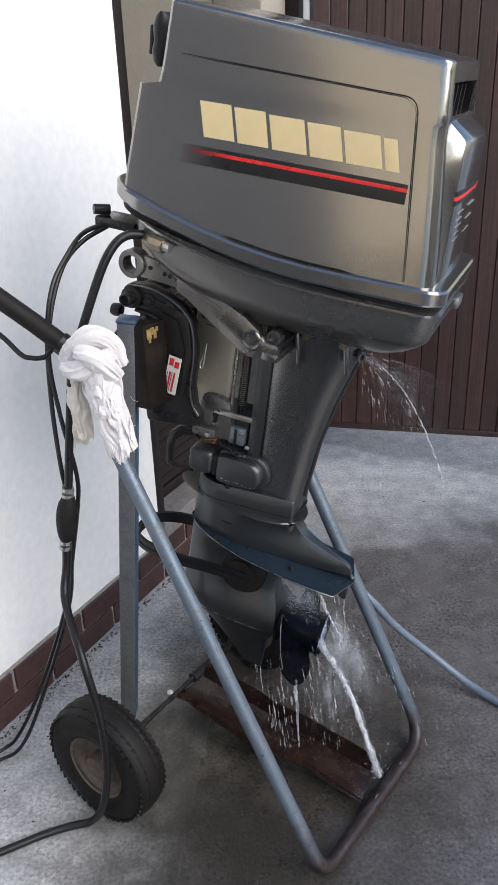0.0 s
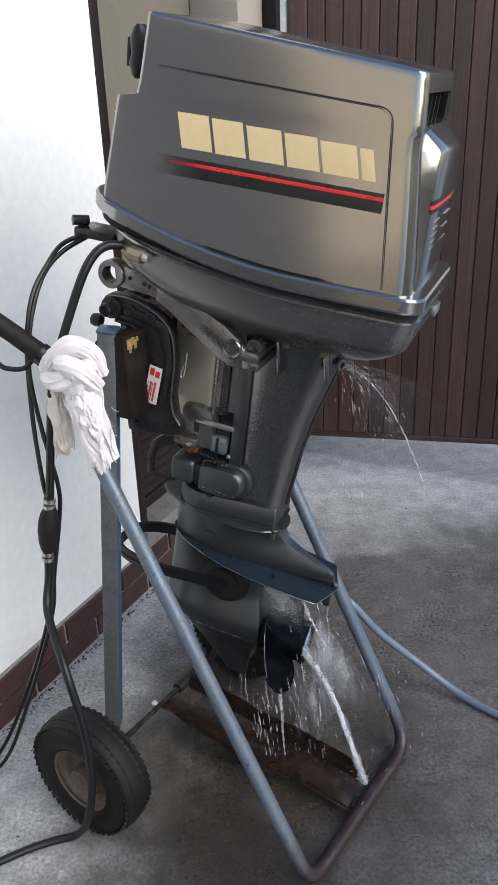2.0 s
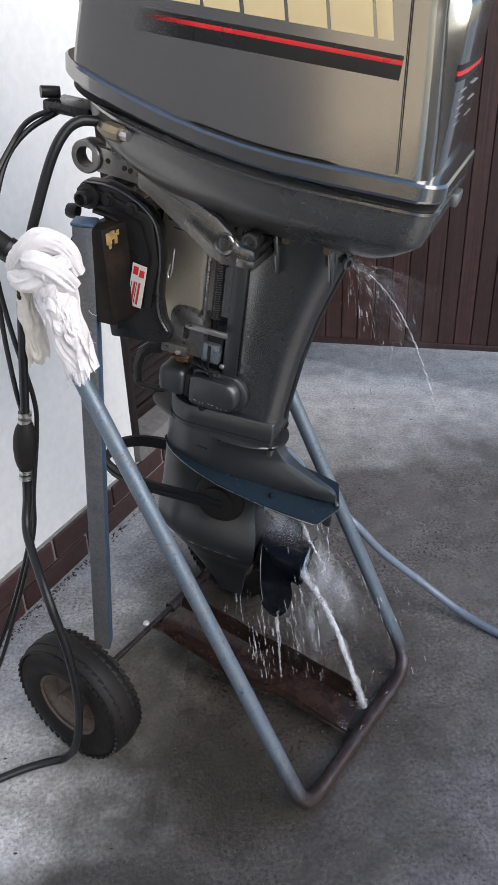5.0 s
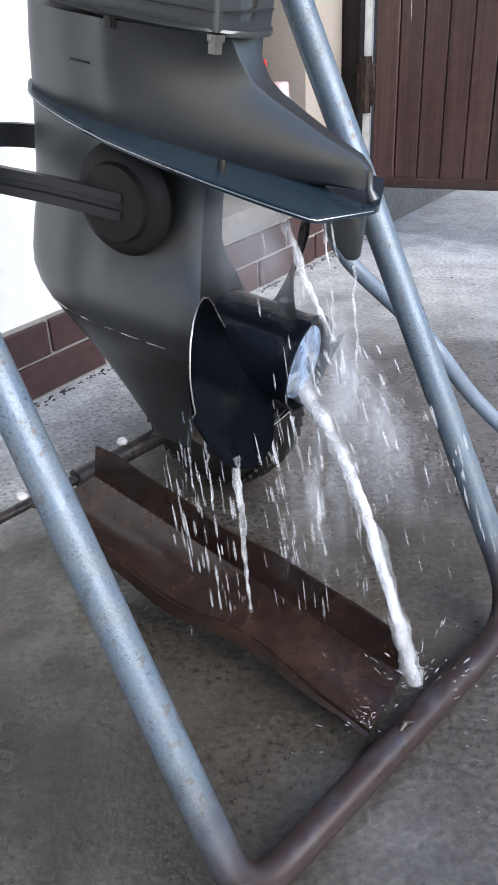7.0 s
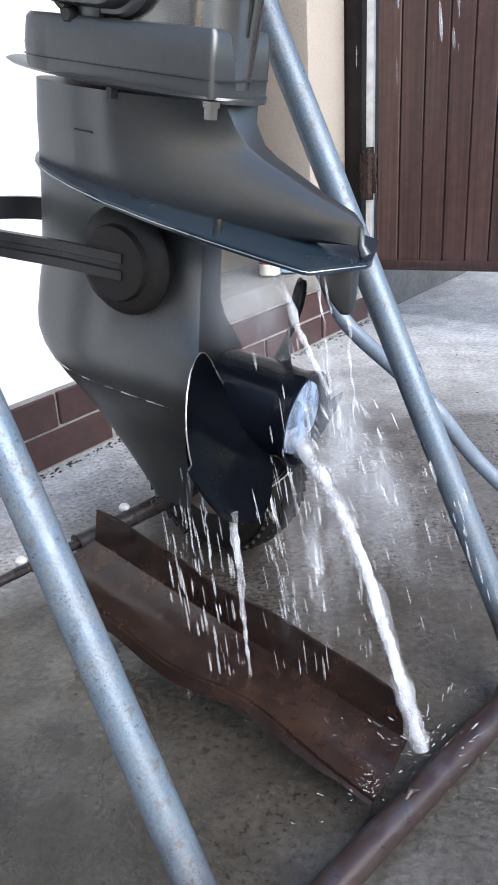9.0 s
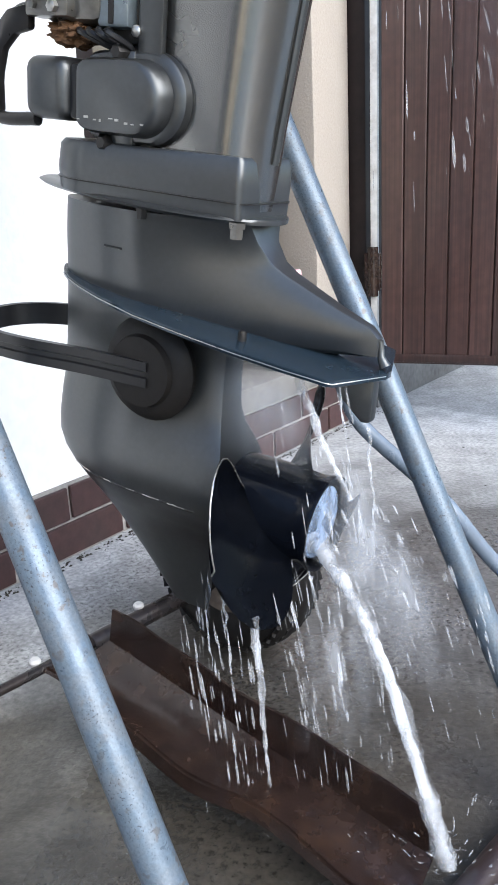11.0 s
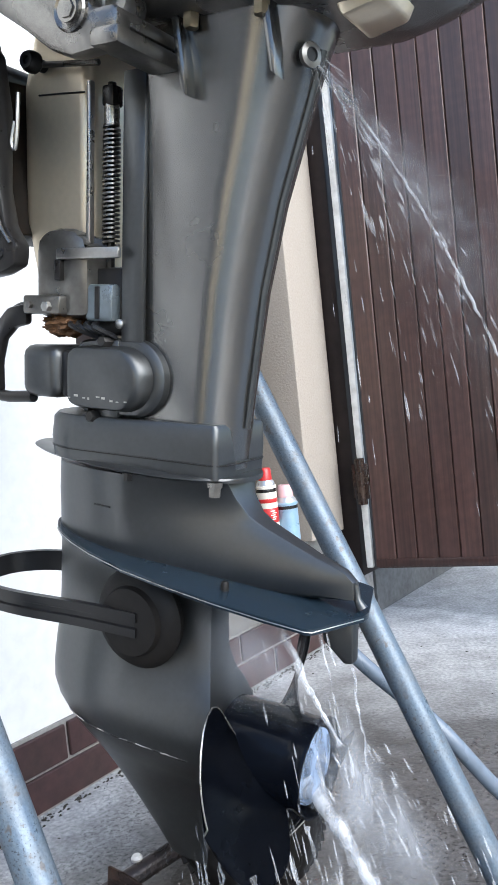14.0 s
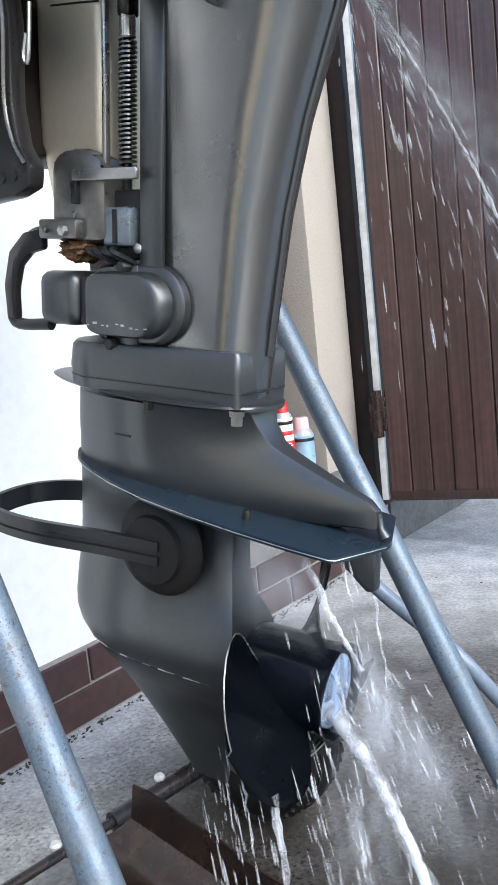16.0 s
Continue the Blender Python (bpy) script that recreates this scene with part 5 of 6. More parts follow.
BM = Matrix.Translation(PT + SPAN * 0.5 + Vector((-0.004, -0.012, -0.075))) @ pose(0, 0, 0, 0, 0, math.degrees(math.atan2(LAT.y, LAT.x)))
part("transom_board", box(-0.2, 0.2, -0.037, 0.012, -0.085, 0.072, 0.004), BOARD, stand, "dark oily transom board", m=BM)
for x, z, w, h in ((-0.192, 0.046, 0.012, 0.018), (-0.182, 0.052, 0.01, 0.013), (-0.174, 0.044, 0.007, 0.016), (-0.188, 0.039, 0.006, 0.007), (-0.168, 0.056, 0.006, 0.008)):
    part("yellow_patch", box(x, x + w, -0.0382, -0.0365, z, z + h, 0.0004), OCHREDAB, stand, "scuffed yellow paint on the board", m=BM)
part("cross_rod", tube([Vector((-0.33, 1.293, 0.087)), Vector((-0.33, 1.293, 0.087)) + LAT * 0.27], 0.0065, 10), DARKTUBE, stand)
part("axle_sleeve", tube([Vector((-0.33, 1.293, 0.087)) + LAT * 0.27, Vector((-0.33, 1.293, 0.087)) + LAT * 0.5], 0.0125, 12), DARKTUBE, stand)
for p in ((-0.225, 1.46, 0.094), (-0.134, 1.588, 0.101)):
    part("white_tie", lathe([(0, -0.004), (0.0065, -0.003), (0.0075, 0.001), (0.005, 0.0045), (0, 0.005)], 10), WHITEPAINT, stand, "white plastic scrap on the rod", m=Matrix.Translation(p))

RIMPAINT = mat("dusty_rim", (0.11, 0.085, 0.066), 0.6, 0.3, 90, 0.3, 0.2, 14, 0.6, (0.08, 0.045, 0.03))


def wheel(center):
    m = Matrix.Translation(center) @ LAT.to_track_quat("Z", "Y").to_matrix().to_4x4()
    tyre_profile = [(0.068, -0.028), (0.08, -0.038), (0.1, -0.041), (0.118, -0.036), (0.13, -0.024), (0.134, 0), (0.13, 0.024), (0.118, 0.036), (0.1, 0.041), (0.08, 0.038), (0.068, 0.028)]
    w = part("wheel", lathe([(0.066, -0.03), (0.071, -0.033), (0.071, -0.026), (0.062, -0.02), (0.055, -0.006), (0.035, -0.004), (0.026, -0.008), (0.024, -0.034), (0.012, -0.036), (0.0, -0.036)], 32), RIMPAINT, stand, "dusty pressed steel rim", m=m)
    t = part("tyre", lathe(tyre_profile, 40), RUBBER, w, "black rubber tyre with block tread")
    tr = bmesh.new()
    for k in range(48):
        for row, (h, r) in enumerate(((-0.0295, 0.1225), (-0.0105, 0.1305), (0.0105, 0.1305), (0.0295, 0.1225))):
            a = 2 * math.pi * (k + 0.5 * (row % 2)) / 48
            mm = Matrix.Rotation(a, 4, "Z") @ Matrix.Translation((r, 0, h)) @ Matrix.Rotation(radians((38, 8, -8, -38)[row] * -1), 4, "Y") @ Matrix.Rotation(radians(16), 4, "X")
            box(-0.004, 0.0007, -0.0066, 0.0066, -0.0075, 0.0075, 0, tr, m=mm)
    part("tread", tr, RUBBER, w)
    part("hub_back", lathe([(0.07, 0.03), (0.055, 0.01), (0.02, 0.03), (0, 0.03)], 32), RIMPAINT, w)
    return w


WC = Vector((-0.331, 1.226, 0.1365))
wheel(WC)
wheel(WC + LAT * 0.545)
for off in (0.0, 0.515):
    part("axle_stub", tube([WC + LAT * (off - 0.03), WC + LAT * (off + 0.06)], 0.008, 10), DARKTUBE, stand)

# grip with a lever beside the post
GP = [Vector((-0.47, 1.3, 1.118)), Vector((-0.42, 1.3, 1.075)), Vector((-0.37, 1.3, 1.033)), Vector((-0.332, 1.3, 0.999))]
grip = part("handle_grip", tube([GP[0] + (GP[0] - GP[1]) * 0.2, GP[0], GP[1], GP[2], GP[3]], [0.02, 0.0175, 0.0165, 0.0165, 0.0165], 16), RUBBER, stand, "black rubber handle grip")
part("grip_collar", tube([GP[3], Vector((-0.322, 1.3, 0.99)), Vector((-0.318, 1.3, 0.986)), Vector((-0.28, 1.31, 0.953))], [0.0195, 0.0195, 0.013, 0.012], 16), CASTING, grip)
part("lever", tube(smooth_path([(-0.49, 1.295, 1.06), (-0.43, 1.295, 1.017), (-0.4, 1.295, 0.982), (-0.385, 1.295, 0.974), (-0.36, 1.295, 0.974), (-0.342, 1.295, 0.99)], 5), 0.0045, 8), BLACK, grip, "black bent lever")

# ---- rusty channel between rod and ground tube ----
A, Bp = Vector((-0.147, 1.51, 0.095)), Vector((0.222, 1.268, 0.034))
run = (Bp - A).normalized()
wid = Vector((run.y, -run.x, 0)).normalized()
upn = wid.cross(run).normalized()
if upn.z < 0:
    upn = -upn
chan = empty("steel_channel", pose(0, 0, 0), "rusty bent steel channel catching water, lying on the stand", "steel channel")


def sheet(rows, thick):
    b = bmesh.new()
    g = [[b.verts.new(p) for p in r] for r in rows]
    for i in range(len(g) - 1):
        for j in range(len(g[0]) - 1):
            b.faces.new((g[i][j], g[i][j + 1], g[i + 1][j + 1], g[i + 1][j]))
    bmesh.ops.recalc_face_normals(b, faces=b.faces)
    bmesh.ops.solidify(b, geom=b.faces[:], thickness=thick)
    return b


N0, N1 = Vector((-0.222, 1.462, 0.088)), Vector((0.191, 1.203, 0.027))
back, floor_rows, lip_rows = [], [], []
for i in range(41):
    f = i / 40
    p, q = A.lerp(Bp, f), N0.lerp(N1, f)
    wv = 0.0025 * math.sin(11 * f) + 0.0015 * math.sin(23 * f)
    top = 0.043 - 0.03 * max(0, f - 0.955) / 0.045
    back.append([p + upn * (0.002 + h * top) - wid * (0.004 * h + wv * h) for h in (0.0, 0.35, 0.7, 1.0)])
    q = q + (p - q) * (0.05 * math.sin(7 * f) * (1 - f) + 0.16 * math.sin(3.14 * min(1, max(0, f - 0.5) / 0.42)) ** 2)
    dip = 0.009 + 0.004 * math.sin(5 * f + 1)
    floor_rows.append([p.lerp(q, w) + upn * (-dip * math.sin(3.14 * w) + wv * w) for w in (0.0, 0.12, 0.3, 0.5, 0.7, 0.88, 1.0)])
    e = floor_rows[-1][-1]
    drop_ = 0.003 + 0.012 * math.sin(3.14 * min(1, max(0, f - 0.12) / 0.8)) ** 0.7
    lip_rows.append([e + wid * (0.003 * h) - upn * (drop_ * h) for h in (0.0, 0.3, 0.65, 1.0)])
part("upright_flange", sheet(back, 0.003), RUST, chan)
part("channel_floor", sheet(floor_rows, 0.003), RUST, chan)
part("turned_down_edge", sheet(lip_rows, 0.003), RUST, chan)

# ---- fuel line, cables, rag, hose, cans ----
fuel = empty("fuel_line", pose(0, 0, 0), "black rubber fuel line with a primer bulb, running to the ground", "fuel line")
part("upper_hose", tube(smooth_path([(-0.182, 1.346, 1.163), (-0.206, 1.334, 1.165), (-0.227, 1.322, 1.152), (-0.25, 1.308, 1.115), (-0.286, 1.296, 1.03), (-0.312, 1.29, 0.962), (-0.332, 1.288, 0.839), (-0.349, 1.29, 0.724)], 8), 0.0075, 12), BLACK, fuel)
bulb = part("primer_bulb", tube([(-0.3505, 1.29, 0.715), (-0.3515, 1.29, 0.707), (-0.354, 1.29, 0.695), (-0.3565, 1.29, 0.68), (-0.3595, 1.29, 0.66), (-0.3625, 1.29, 0.64), (-0.365, 1.29, 0.625), (-0.3665, 1.29, 0.617)], [0.009, 0.012, 0.0165, 0.0195, 0.0205, 0.0185, 0.0145, 0.01], 18), RUBBER, fuel, "black ribbed primer bulb")
for z, x in ((0.724, -0.349), (0.712, -0.351), (0.614, -0.367), (0.602, -0.369)):
    part("hose_clip", tube([(x, 1.29, z + 0.0035), (x - 0.001, 1.29, z - 0.0035)], 0.0112, 14), STEEL, bulb)
part("lower_hose", tube(smooth_path([(-0.3665, 1.29, 0.617), (-0.373, 1.288, 0.56), (-0.378, 1.27, 0.52), (-0.3696, 1.24, 0.495), (-0.333, 1.165, 0.437), (-0.311, 1.142, 0.33), (-0.31, 1.141, 0.203), (-0.33, 1.15, 0.09), (-0.365, 1.172, 0.02), (-0.408, 1.168, 0.0105), (-0.458, 1.15, 0.0105), (-0.54, 1.109, 0.0105), (-0.7, 1.03, 0.0105)], 8), 0.0078, 12), BLACK, fuel)

for k, pts in enumerate(([(-0.243, 1.441, 1.172), (-0.29, 1.405, 1.16), (-0.313, 1.36, 1.133), (-0.337, 1.32, 1.086), (-0.352, 1.302, 1.005), (-0.36, 1.3, 0.882), (-0.36, 1.302, 0.761), (-0.358, 1.31, 0.68), (-0.37, 1.308, 0.557), (-0.39, 1.31, 0.459), (-0.47, 1.345, 0.25), (-0.56, 1.38, 0.06), (-0.62, 1.37, 0.008), (-0.8, 1.2, 0.006)],
                         [(-0.25, 1.433, 1.167), (-0.294, 1.39, 1.146), (-0.322, 1.345, 1.112), (-0.343, 1.312, 1.044), (-0.353, 1.298, 0.965), (-0.346, 1.296, 0.861), (-0.333, 1.3, 0.749), (-0.341, 1.308, 0.679), (-0.366, 1.305, 0.557), (-0.384, 1.305, 0.459), (-0.46, 1.325, 0.25), (-0.55, 1.35, 0.05), (-0.63, 1.33, 0.008), (-0.8, 1.15, 0.006)])):
    cb = part("control_cable", tube(smooth_path(pts, 8), 0.0042, 8), BLACK)
    tagged(cb, "thin black control cable hanging from the motor", "cable", "control cables")

rag = empty("cotton_rag", pose(0, 0, 0), "crumpled white cotton rag tied round the post", "rag")


def cloth(tl, tr, br, bl, seed, bulge=0.012, fray=0.01, depth=0.02, nu=44, nv=48):
    """A crumpled piece of cloth between four corners, with folds and a torn lower hem."""
    b = bmesh.new()
    g = []
    for j in range(nv + 1):
        v = j / nv
        row = []
        for i in range(nu + 1):
            u = i / nu
            p = Vector(tl).lerp(Vector(tr), u).lerp(Vector(bl).lerp(Vector(br), u), v)
            q = Vector((u * 2.2 + 0.5 * v + seed, v * 1.9 - 0.7 * u, seed * 1.7))
            w = q + Vector((noise.noise(q * 1.1), noise.noise(q * 1.1 + Vector((5, 3, 0))), 0)) * 0.8
            ridge = 1 - 2 * abs(noise.noise(w * 1.25))
            fine = 1 - 2 * abs(noise.noise(w * 3.1 + Vector((9, 0, 2))))
            out = bulge * math.sin(math.pi * u) + depth * (0.62 * ridge + 0.2 * fine + 0.5 * noise.noise(q * 0.8))
            edge = (1 - abs(2 * u - 1)) ** 0.25
            hem = noise.noise(Vector((u * 3, seed, 0))) * 0.014 + noise.noise(Vector((u * 24, seed, 4))) * fray
            row.append(b.verts.new(p + Vector((0.006 * noise.noise(q * 2 + Vector((0, 0, 8))), -out * (0.35 + 0.65 * edge), hem * v ** 4 + 0.006 * noise.noise(Vector((seed, v * 5, u * 2))))))) 
        g.append(row)
    for j in range(nv):
        for i in range(nu):
            b.faces.new((g[j][i], g[j][i + 1], g[j + 1][i + 1], g[j + 1][i]))
    rear = [[b.verts.new(v.co + Vector((0, 0.0013, 0))) for v in row] for row in g]
    for j in range(nv):
        for i in range(nu):
            b.faces.new((rear[j][i], rear[j + 1][i], rear[j + 1][i + 1], rear[j][i + 1]))
    for j in range(nv):
        for i in (0, nu):
            b.faces.new((g[j][i], g[j + 1][i], rear[j + 1][i], rear[j][i]))
    for i in range(nu):
        for j in (0, nv):
            b.faces.new((g[j][i], g[j][i + 1], rear[j][i + 1], rear[j][i]))
    return b


def twist(pts, r, seed, flat=0.75):
    """A gathered roll of cloth along a path, creased lengthwise."""
    path = smooth_path(pts, 9)
    b = bmesh.new()
    m, seg = len(path) - 1, 40
    rings = []
    for i, p in enumerate(path):
        d = (path[min(i + 1, m)] - path[max(i - 1, 0)]).normalized()
        side = d.cross(Vector((0, 1, 0))).normalized()
        up = side.cross(d)
        f = i / m
        rad = r * (0.35 + 0.65 * math.sin(math.pi * (0.12 + 0.76 * f)) ** 0.6)
        ring = []
        for k in range(seg):
            a = 2 * math.pi * k / seg + 1.6 * f
            q = Vector((math.cos(a) * 1.3, math.sin(a) * 1.3, f * 2.6 + seed))
            crease = 1 - 2.2 * abs(noise.noise(Vector((q.x * 1.5, q.y * 1.5, q.z * 0.8))))
            rr = rad * (0.86 + 0.26 * crease + 0.2 * noise.noise(q * 0.9))
            ring.append(b.verts.new(p + (side * math.cos(a) + up * math.sin(a) * flat) * rr))
        rings.append(ring)
    for x, y in zip(rings, rings[1:]):
        for k in range(seg):
            b.faces.new((x[k], x[(k + 1) % seg], y[(k + 1) % seg], y[k]))
    b.faces.new(rings[0])
    b.faces.new(rings[-1])
    return b


DIRTYCLOTH = mat("yellowed_cotton_rag", (0.6, 0.55, 0.48), 0.95, 0, 120, 0.08, 0.3, 9, 0.5, (0.4, 0.35, 0.29))
part("hanging_fold", cloth((-0.29, 1.252, 0.965), (-0.23, 1.252, 0.972), (-0.206, 1.246, 0.823), (-0.258, 1.242, 0.803), 1.3, 0.014, 0.012, 0.02), CLOTH, rag)
part("hanging_fold", cloth((-0.3, 1.262, 0.99), (-0.235, 1.258, 0.995), (-0.222, 1.25, 0.885), (-0.285, 1.25, 0.9), 4.1, 0.016, 0.008, 0.024), CLOTH, rag)
part("back_fold", cloth((-0.327, 1.288, 0.955), (-0.283, 1.283, 0.95), (-0.29, 1.28, 0.825), (-0.324, 1.284, 0.814), 7.7, 0.008, 0.006, 0.014), DIRTYCLOTH, rag, "yellowed hanging end")
part("gathered_roll", twist([(-0.318, 1.268, 0.975), (-0.3, 1.258, 1.0), (-0.268, 1.255, 1.02), (-0.24, 1.26, 1.006), (-0.226, 1.27, 0.965)], 0.018, 0.0), CLOTH, rag)
part("gathered_roll", twist([(-0.322, 1.266, 0.966), (-0.296, 1.246, 0.965), (-0.262, 1.242, 0.978), (-0.234, 1.25, 0.992)], 0.017, 3.3), CLOTH, rag)
part("gathered_roll", twist([(-0.292, 1.246, 0.998), (-0.268, 1.236, 0.992), (-0.246, 1.24, 0.97), (-0.23, 1.25, 0.95)], 0.018, 6.1), CLOTH, rag)
for k in range(14):                                      # frayed threads along the torn edge
    x = -0.212 - 0.004 * k + random.uniform(-0.003, 0.003)
    z = 0.835 - 0.0022 * k if k > 4 else 0.83 + 0.022 * (4 - k)
    part("thread", tube([(x, 1.244, z), (x + random.uniform(0.0, 0.006), 1.243, z - 0.006), (x + random.uniform(0.004, 0.012), 1.242, z - random.uniform(0.008, 0.018))], 0.0004, 4), CLOTH, rag)

hose = empty("garden_hose", pose(0, 0, 0), "blue-grey garden hose feeding the flushing muffs", "hose")
part("hose_tube", tube(smooth_path([(-0.01, 1.49, 0.43), (0.025, 1.53, 0.468), (0.085, 1.595, 0.452), (0.128, 1.622, 0.4), (0.157, 1.626, 0.335), (0.247, 1.585, 0.259), (0.318, 1.584, 0.17), (0.415, 1.578, 0.08), (0.495, 1.54, 0.026), (0.56, 1.485, 0.0115), (0.7, 1.36, 0.0115), (1.0, 1.1, 0.0115), (1.6, 0.7, 0.0115)], 10), 0.0093, 14), HOSE, hose)
part("coupling", tube([(-0.012, 1.486, 0.427), (0.01, 1.512, 0.456)], 0.0145, 12), BLACK, hose, "black hose coupling")

CANRED, CANBLUE = mat("red_can_print", (0.5, 0.03, 0.03), 0.3, 0.2, 60, 0.05, 0), mat("pale_blue_can_print", (0.27, 0.42, 0.56), 0.32, 0.15, 60, 0.05, 0, 30, 0.4, (0.4, 0.5, 0.58))
CANGREY, PINKCAP = mat("grey_can_shoulder", (0.5, 0.52, 0.55), 0.3, 0.6, 60, 0.05, 0), mat("clear_pink_cap", (0.62, 0.4, 0.42), 0.25, 0, 60, 0.05, 0)


def spray_can(s, dep, h, r, body, cap_color, label):
    """An aerosol can: body with rolled seams, shoulder, cap and a printed label."""
    can = part("spray_can", lathe([(0, 0.002), (r * 0.94, 0.002), (r * 1.02, 0.005), (r, 0.008), (r, h), (r * 1.03, h + 0.002), (r * 1.03, h + 0.005), (r * 0.96, h + 0.007)], 28), body, m=WALL @ pose(s, dep, 0.2))
    tagged(can, label, "spray can", "spray cans on the sill")
    part("shoulder", lathe([(r * 0.96, h + 0.007), (r * 0.86, h + 0.015), (r * 0.7, h + 0.02), (0, h + 0.02)], 28), CANGREY, can, "bare metal shoulder")
    part("cap", lathe([(0, h + 0.05), (r * 0.52, h + 0.05), (r * 0.64, h + 0.046), (r * 0.7, h + 0.018), (0, h + 0.018)], 28), cap_color, can)
    return can


red_can = spray_can(0.592, 0.03, 0.235, 0.025, WHITEDECAL, CANRED, "white spray can with a red cap on the sill")
for z0, z1, colour in ((0.226, 0.234, BLACKDECAL), (0.2, 0.21, CANRED), (0.15, 0.186, CANRED), (0.03, 0.13, CANRED)):
    part("printed_band", lathe([(0.0254, z0), (0.0257, z0 + 0.0005), (0.0257, z1 - 0.0005), (0.0254, z1)], 28), colour, red_can)
for k in range(5):
    part("print_mark", box(-0.006, 0.006, -0.0262, -0.0255, 0.158 + 0.005 * k, 0.1605 + 0.005 * k), WHITEDECAL, red_can, m=Matrix.Rotation(radians(-28 + 9 * (k % 2)), 4, "Z"))
blue_can = spray_can(0.644, 0.01, 0.185, 0.0285, CANBLUE, PINKCAP, "shorter pale blue spray can on the sill")
part("printed_band", lathe([(0.0289, 0.176), (0.0293, 0.1765), (0.0293, 0.1835), (0.0289, 0.184)], 28), BLACKDECAL, blue_can)
for k in range(3):
    part("print_mark", box(-0.007, 0.007, -0.0297, -0.029, 0.06 + 0.012 * k, 0.066 + 0.012 * k), WHITEDECAL, blue_can, m=Matrix.Rotation(radians(30), 4, "Z"))

# ---- running water, caught at one moment ----
def spray(name, alpha, scale=90, soft_edge=False, low=0.35, high=0.68, color=(0.88, 0.9, 0.94)):
    """Blurred falling water: pale, partly see-through; a soft edge thins a sheet out towards its borders."""
    m = bpy.data.materials.new(name)
    m.use_nodes = True
    n, l = m.node_tree.nodes, m.node_tree.links
    q = n["Principled BSDF"]
    q.inputs["Base Color"].default_value = (*color, 1)
    q.inputs["Roughness"].default_value = 0.25
    ns, co, mp, mr = n.new("ShaderNodeTexNoise"), n.new("ShaderNodeTexCoord"), n.new("ShaderNodeMapping"), n.new("ShaderNodeMapRange")
    ns.inputs["Scale"].default_value, ns.inputs["Detail"].default_value = scale, 3
    mp.inputs["Scale"].default_value = (1, 1, 0.25)
    l.new(co.outputs["Object"], mp.inputs["Vector"])
    l.new(mp.outputs[0], ns.inputs["Vector"])
    l.new(ns.outputs["Fac"], mr.inputs[0])
    mr.inputs[1].default_value, mr.inputs[2].default_value, mr.inputs[3].default_value, mr.inputs[4].default_value = low, high, alpha * 0.2, alpha * 1.6 if soft_edge else min(1.0, alpha * 1.6)
    last = mr.outputs[0]
    if soft_edge:
        sep = n.new("ShaderNodeSeparateXYZ")
        l.new(co.outputs["UV"], sep.inputs[0])
        for k in range(2):
            pp = n.new("ShaderNodeMath")
            pp.operation = "PINGPONG"
            pp.inputs[1].default_value = 0.5
            l.new(sep.outputs[k], pp.inputs[0])
            mu = n.new("ShaderNodeMath")
            mu.operation = "MULTIPLY"
            l.new(pp.outputs[0], mu.inputs[0])
            l.new(last, mu.inputs[1])
            last = mu.outputs[0]
    l.new(last, q.inputs["Alpha"])
    return m


SPRAY, VEIL, STREAM = spray("falling_water", 0.15), spray("water_veil", 1.15, 60, True), spray("white_stream", 0.3, 50)
FILM = spray("running_film", 0.22, 120, False, 0.35, 0.68)
SHEET = spray("water_sheet", 0.85, 40, True, 0.2, 0.7, (0.7, 0.73, 0.78))
FROTH = spray("frothing_water", 0.42, 55, color=(0.42, 0.55, 0.78))
HALO = spray("stream_edge", 0.1, 70)
MIST = spray("fine_mist", 0.8, 60, True)


def fall(start, vel, t1, n=24, wob=0.002, seed=0.0):
    out = []
    for k in range(n + 1):
        t = t1 * k / n
        p = Vector(start) + Vector(vel) * t + Vector((0, 0, -4.905 * t * t))
        out.append(p + Vector((noise.noise(Vector((k * 0.6, seed, 1))), noise.noise(Vector((k * 0.6, seed, 5))), 0)) * wob * (0.4 + k / n))
    return out


HUB = MOTOR @ Vector((-0.036, 0.003, -0.196))
JET_V = Vector((0.594, -0.735, -0.224))
inner = MOTOR @ Vector((-0.066, 0.0, -0.19))
jet_path = [inner.lerp(HUB, k / 6) for k in range(6)] + fall(HUB, JET_V, 0.2, 60, 0.0022, 2.0)


def jet_width(i):
    """Half width of the stream: broad at the lip, drawn together, then loosening again."""
    f = max(0.0, (i - 6) / 60)
    return 0.012 + 0.0035 * min(1, i / 6) - 0.0092 * min(1, f / 0.34) ** 0.6 + 0.0016 * max(0.0, f - 0.5) / 0.5


jb = bmesh.new()
tube([p + Vector((noise.noise(Vector((i * 0.09, 0, 0))), noise.noise(Vector((i * 0.09, 0, 3))), 0)) * 0.003 * min(1, i / 20) for i, p in enumerate(jet_path)], [jet_width(i) * (0.72 + 0.3 * noise.noise(Vector((i * 0.17, 0, 0)))) for i in range(len(jet_path))], 18, jb)
jet = part("exhaust_water_jet", jb, STREAM)
tagged(jet, "white stream of cooling water falling from the propeller hub", "water stream", kind="stuff")
hb = bmesh.new()
for wide, seed in ((1.2, 4.0), (1.42, 8.0)):
    tube([p + Vector((noise.noise(Vector((i * 0.11, seed, 0))), noise.noise(Vector((i * 0.11, seed, 3))), 0)) * 0.004 * min(1, i / 20) for i, p in enumerate(jet_path[7:])], [wide * jet_width(i + 7) * (0.76 + 0.5 * noise.noise(Vector((i * 0.22, seed, 0)))) for i in range(len(jet_path) - 7)], 16, hb)
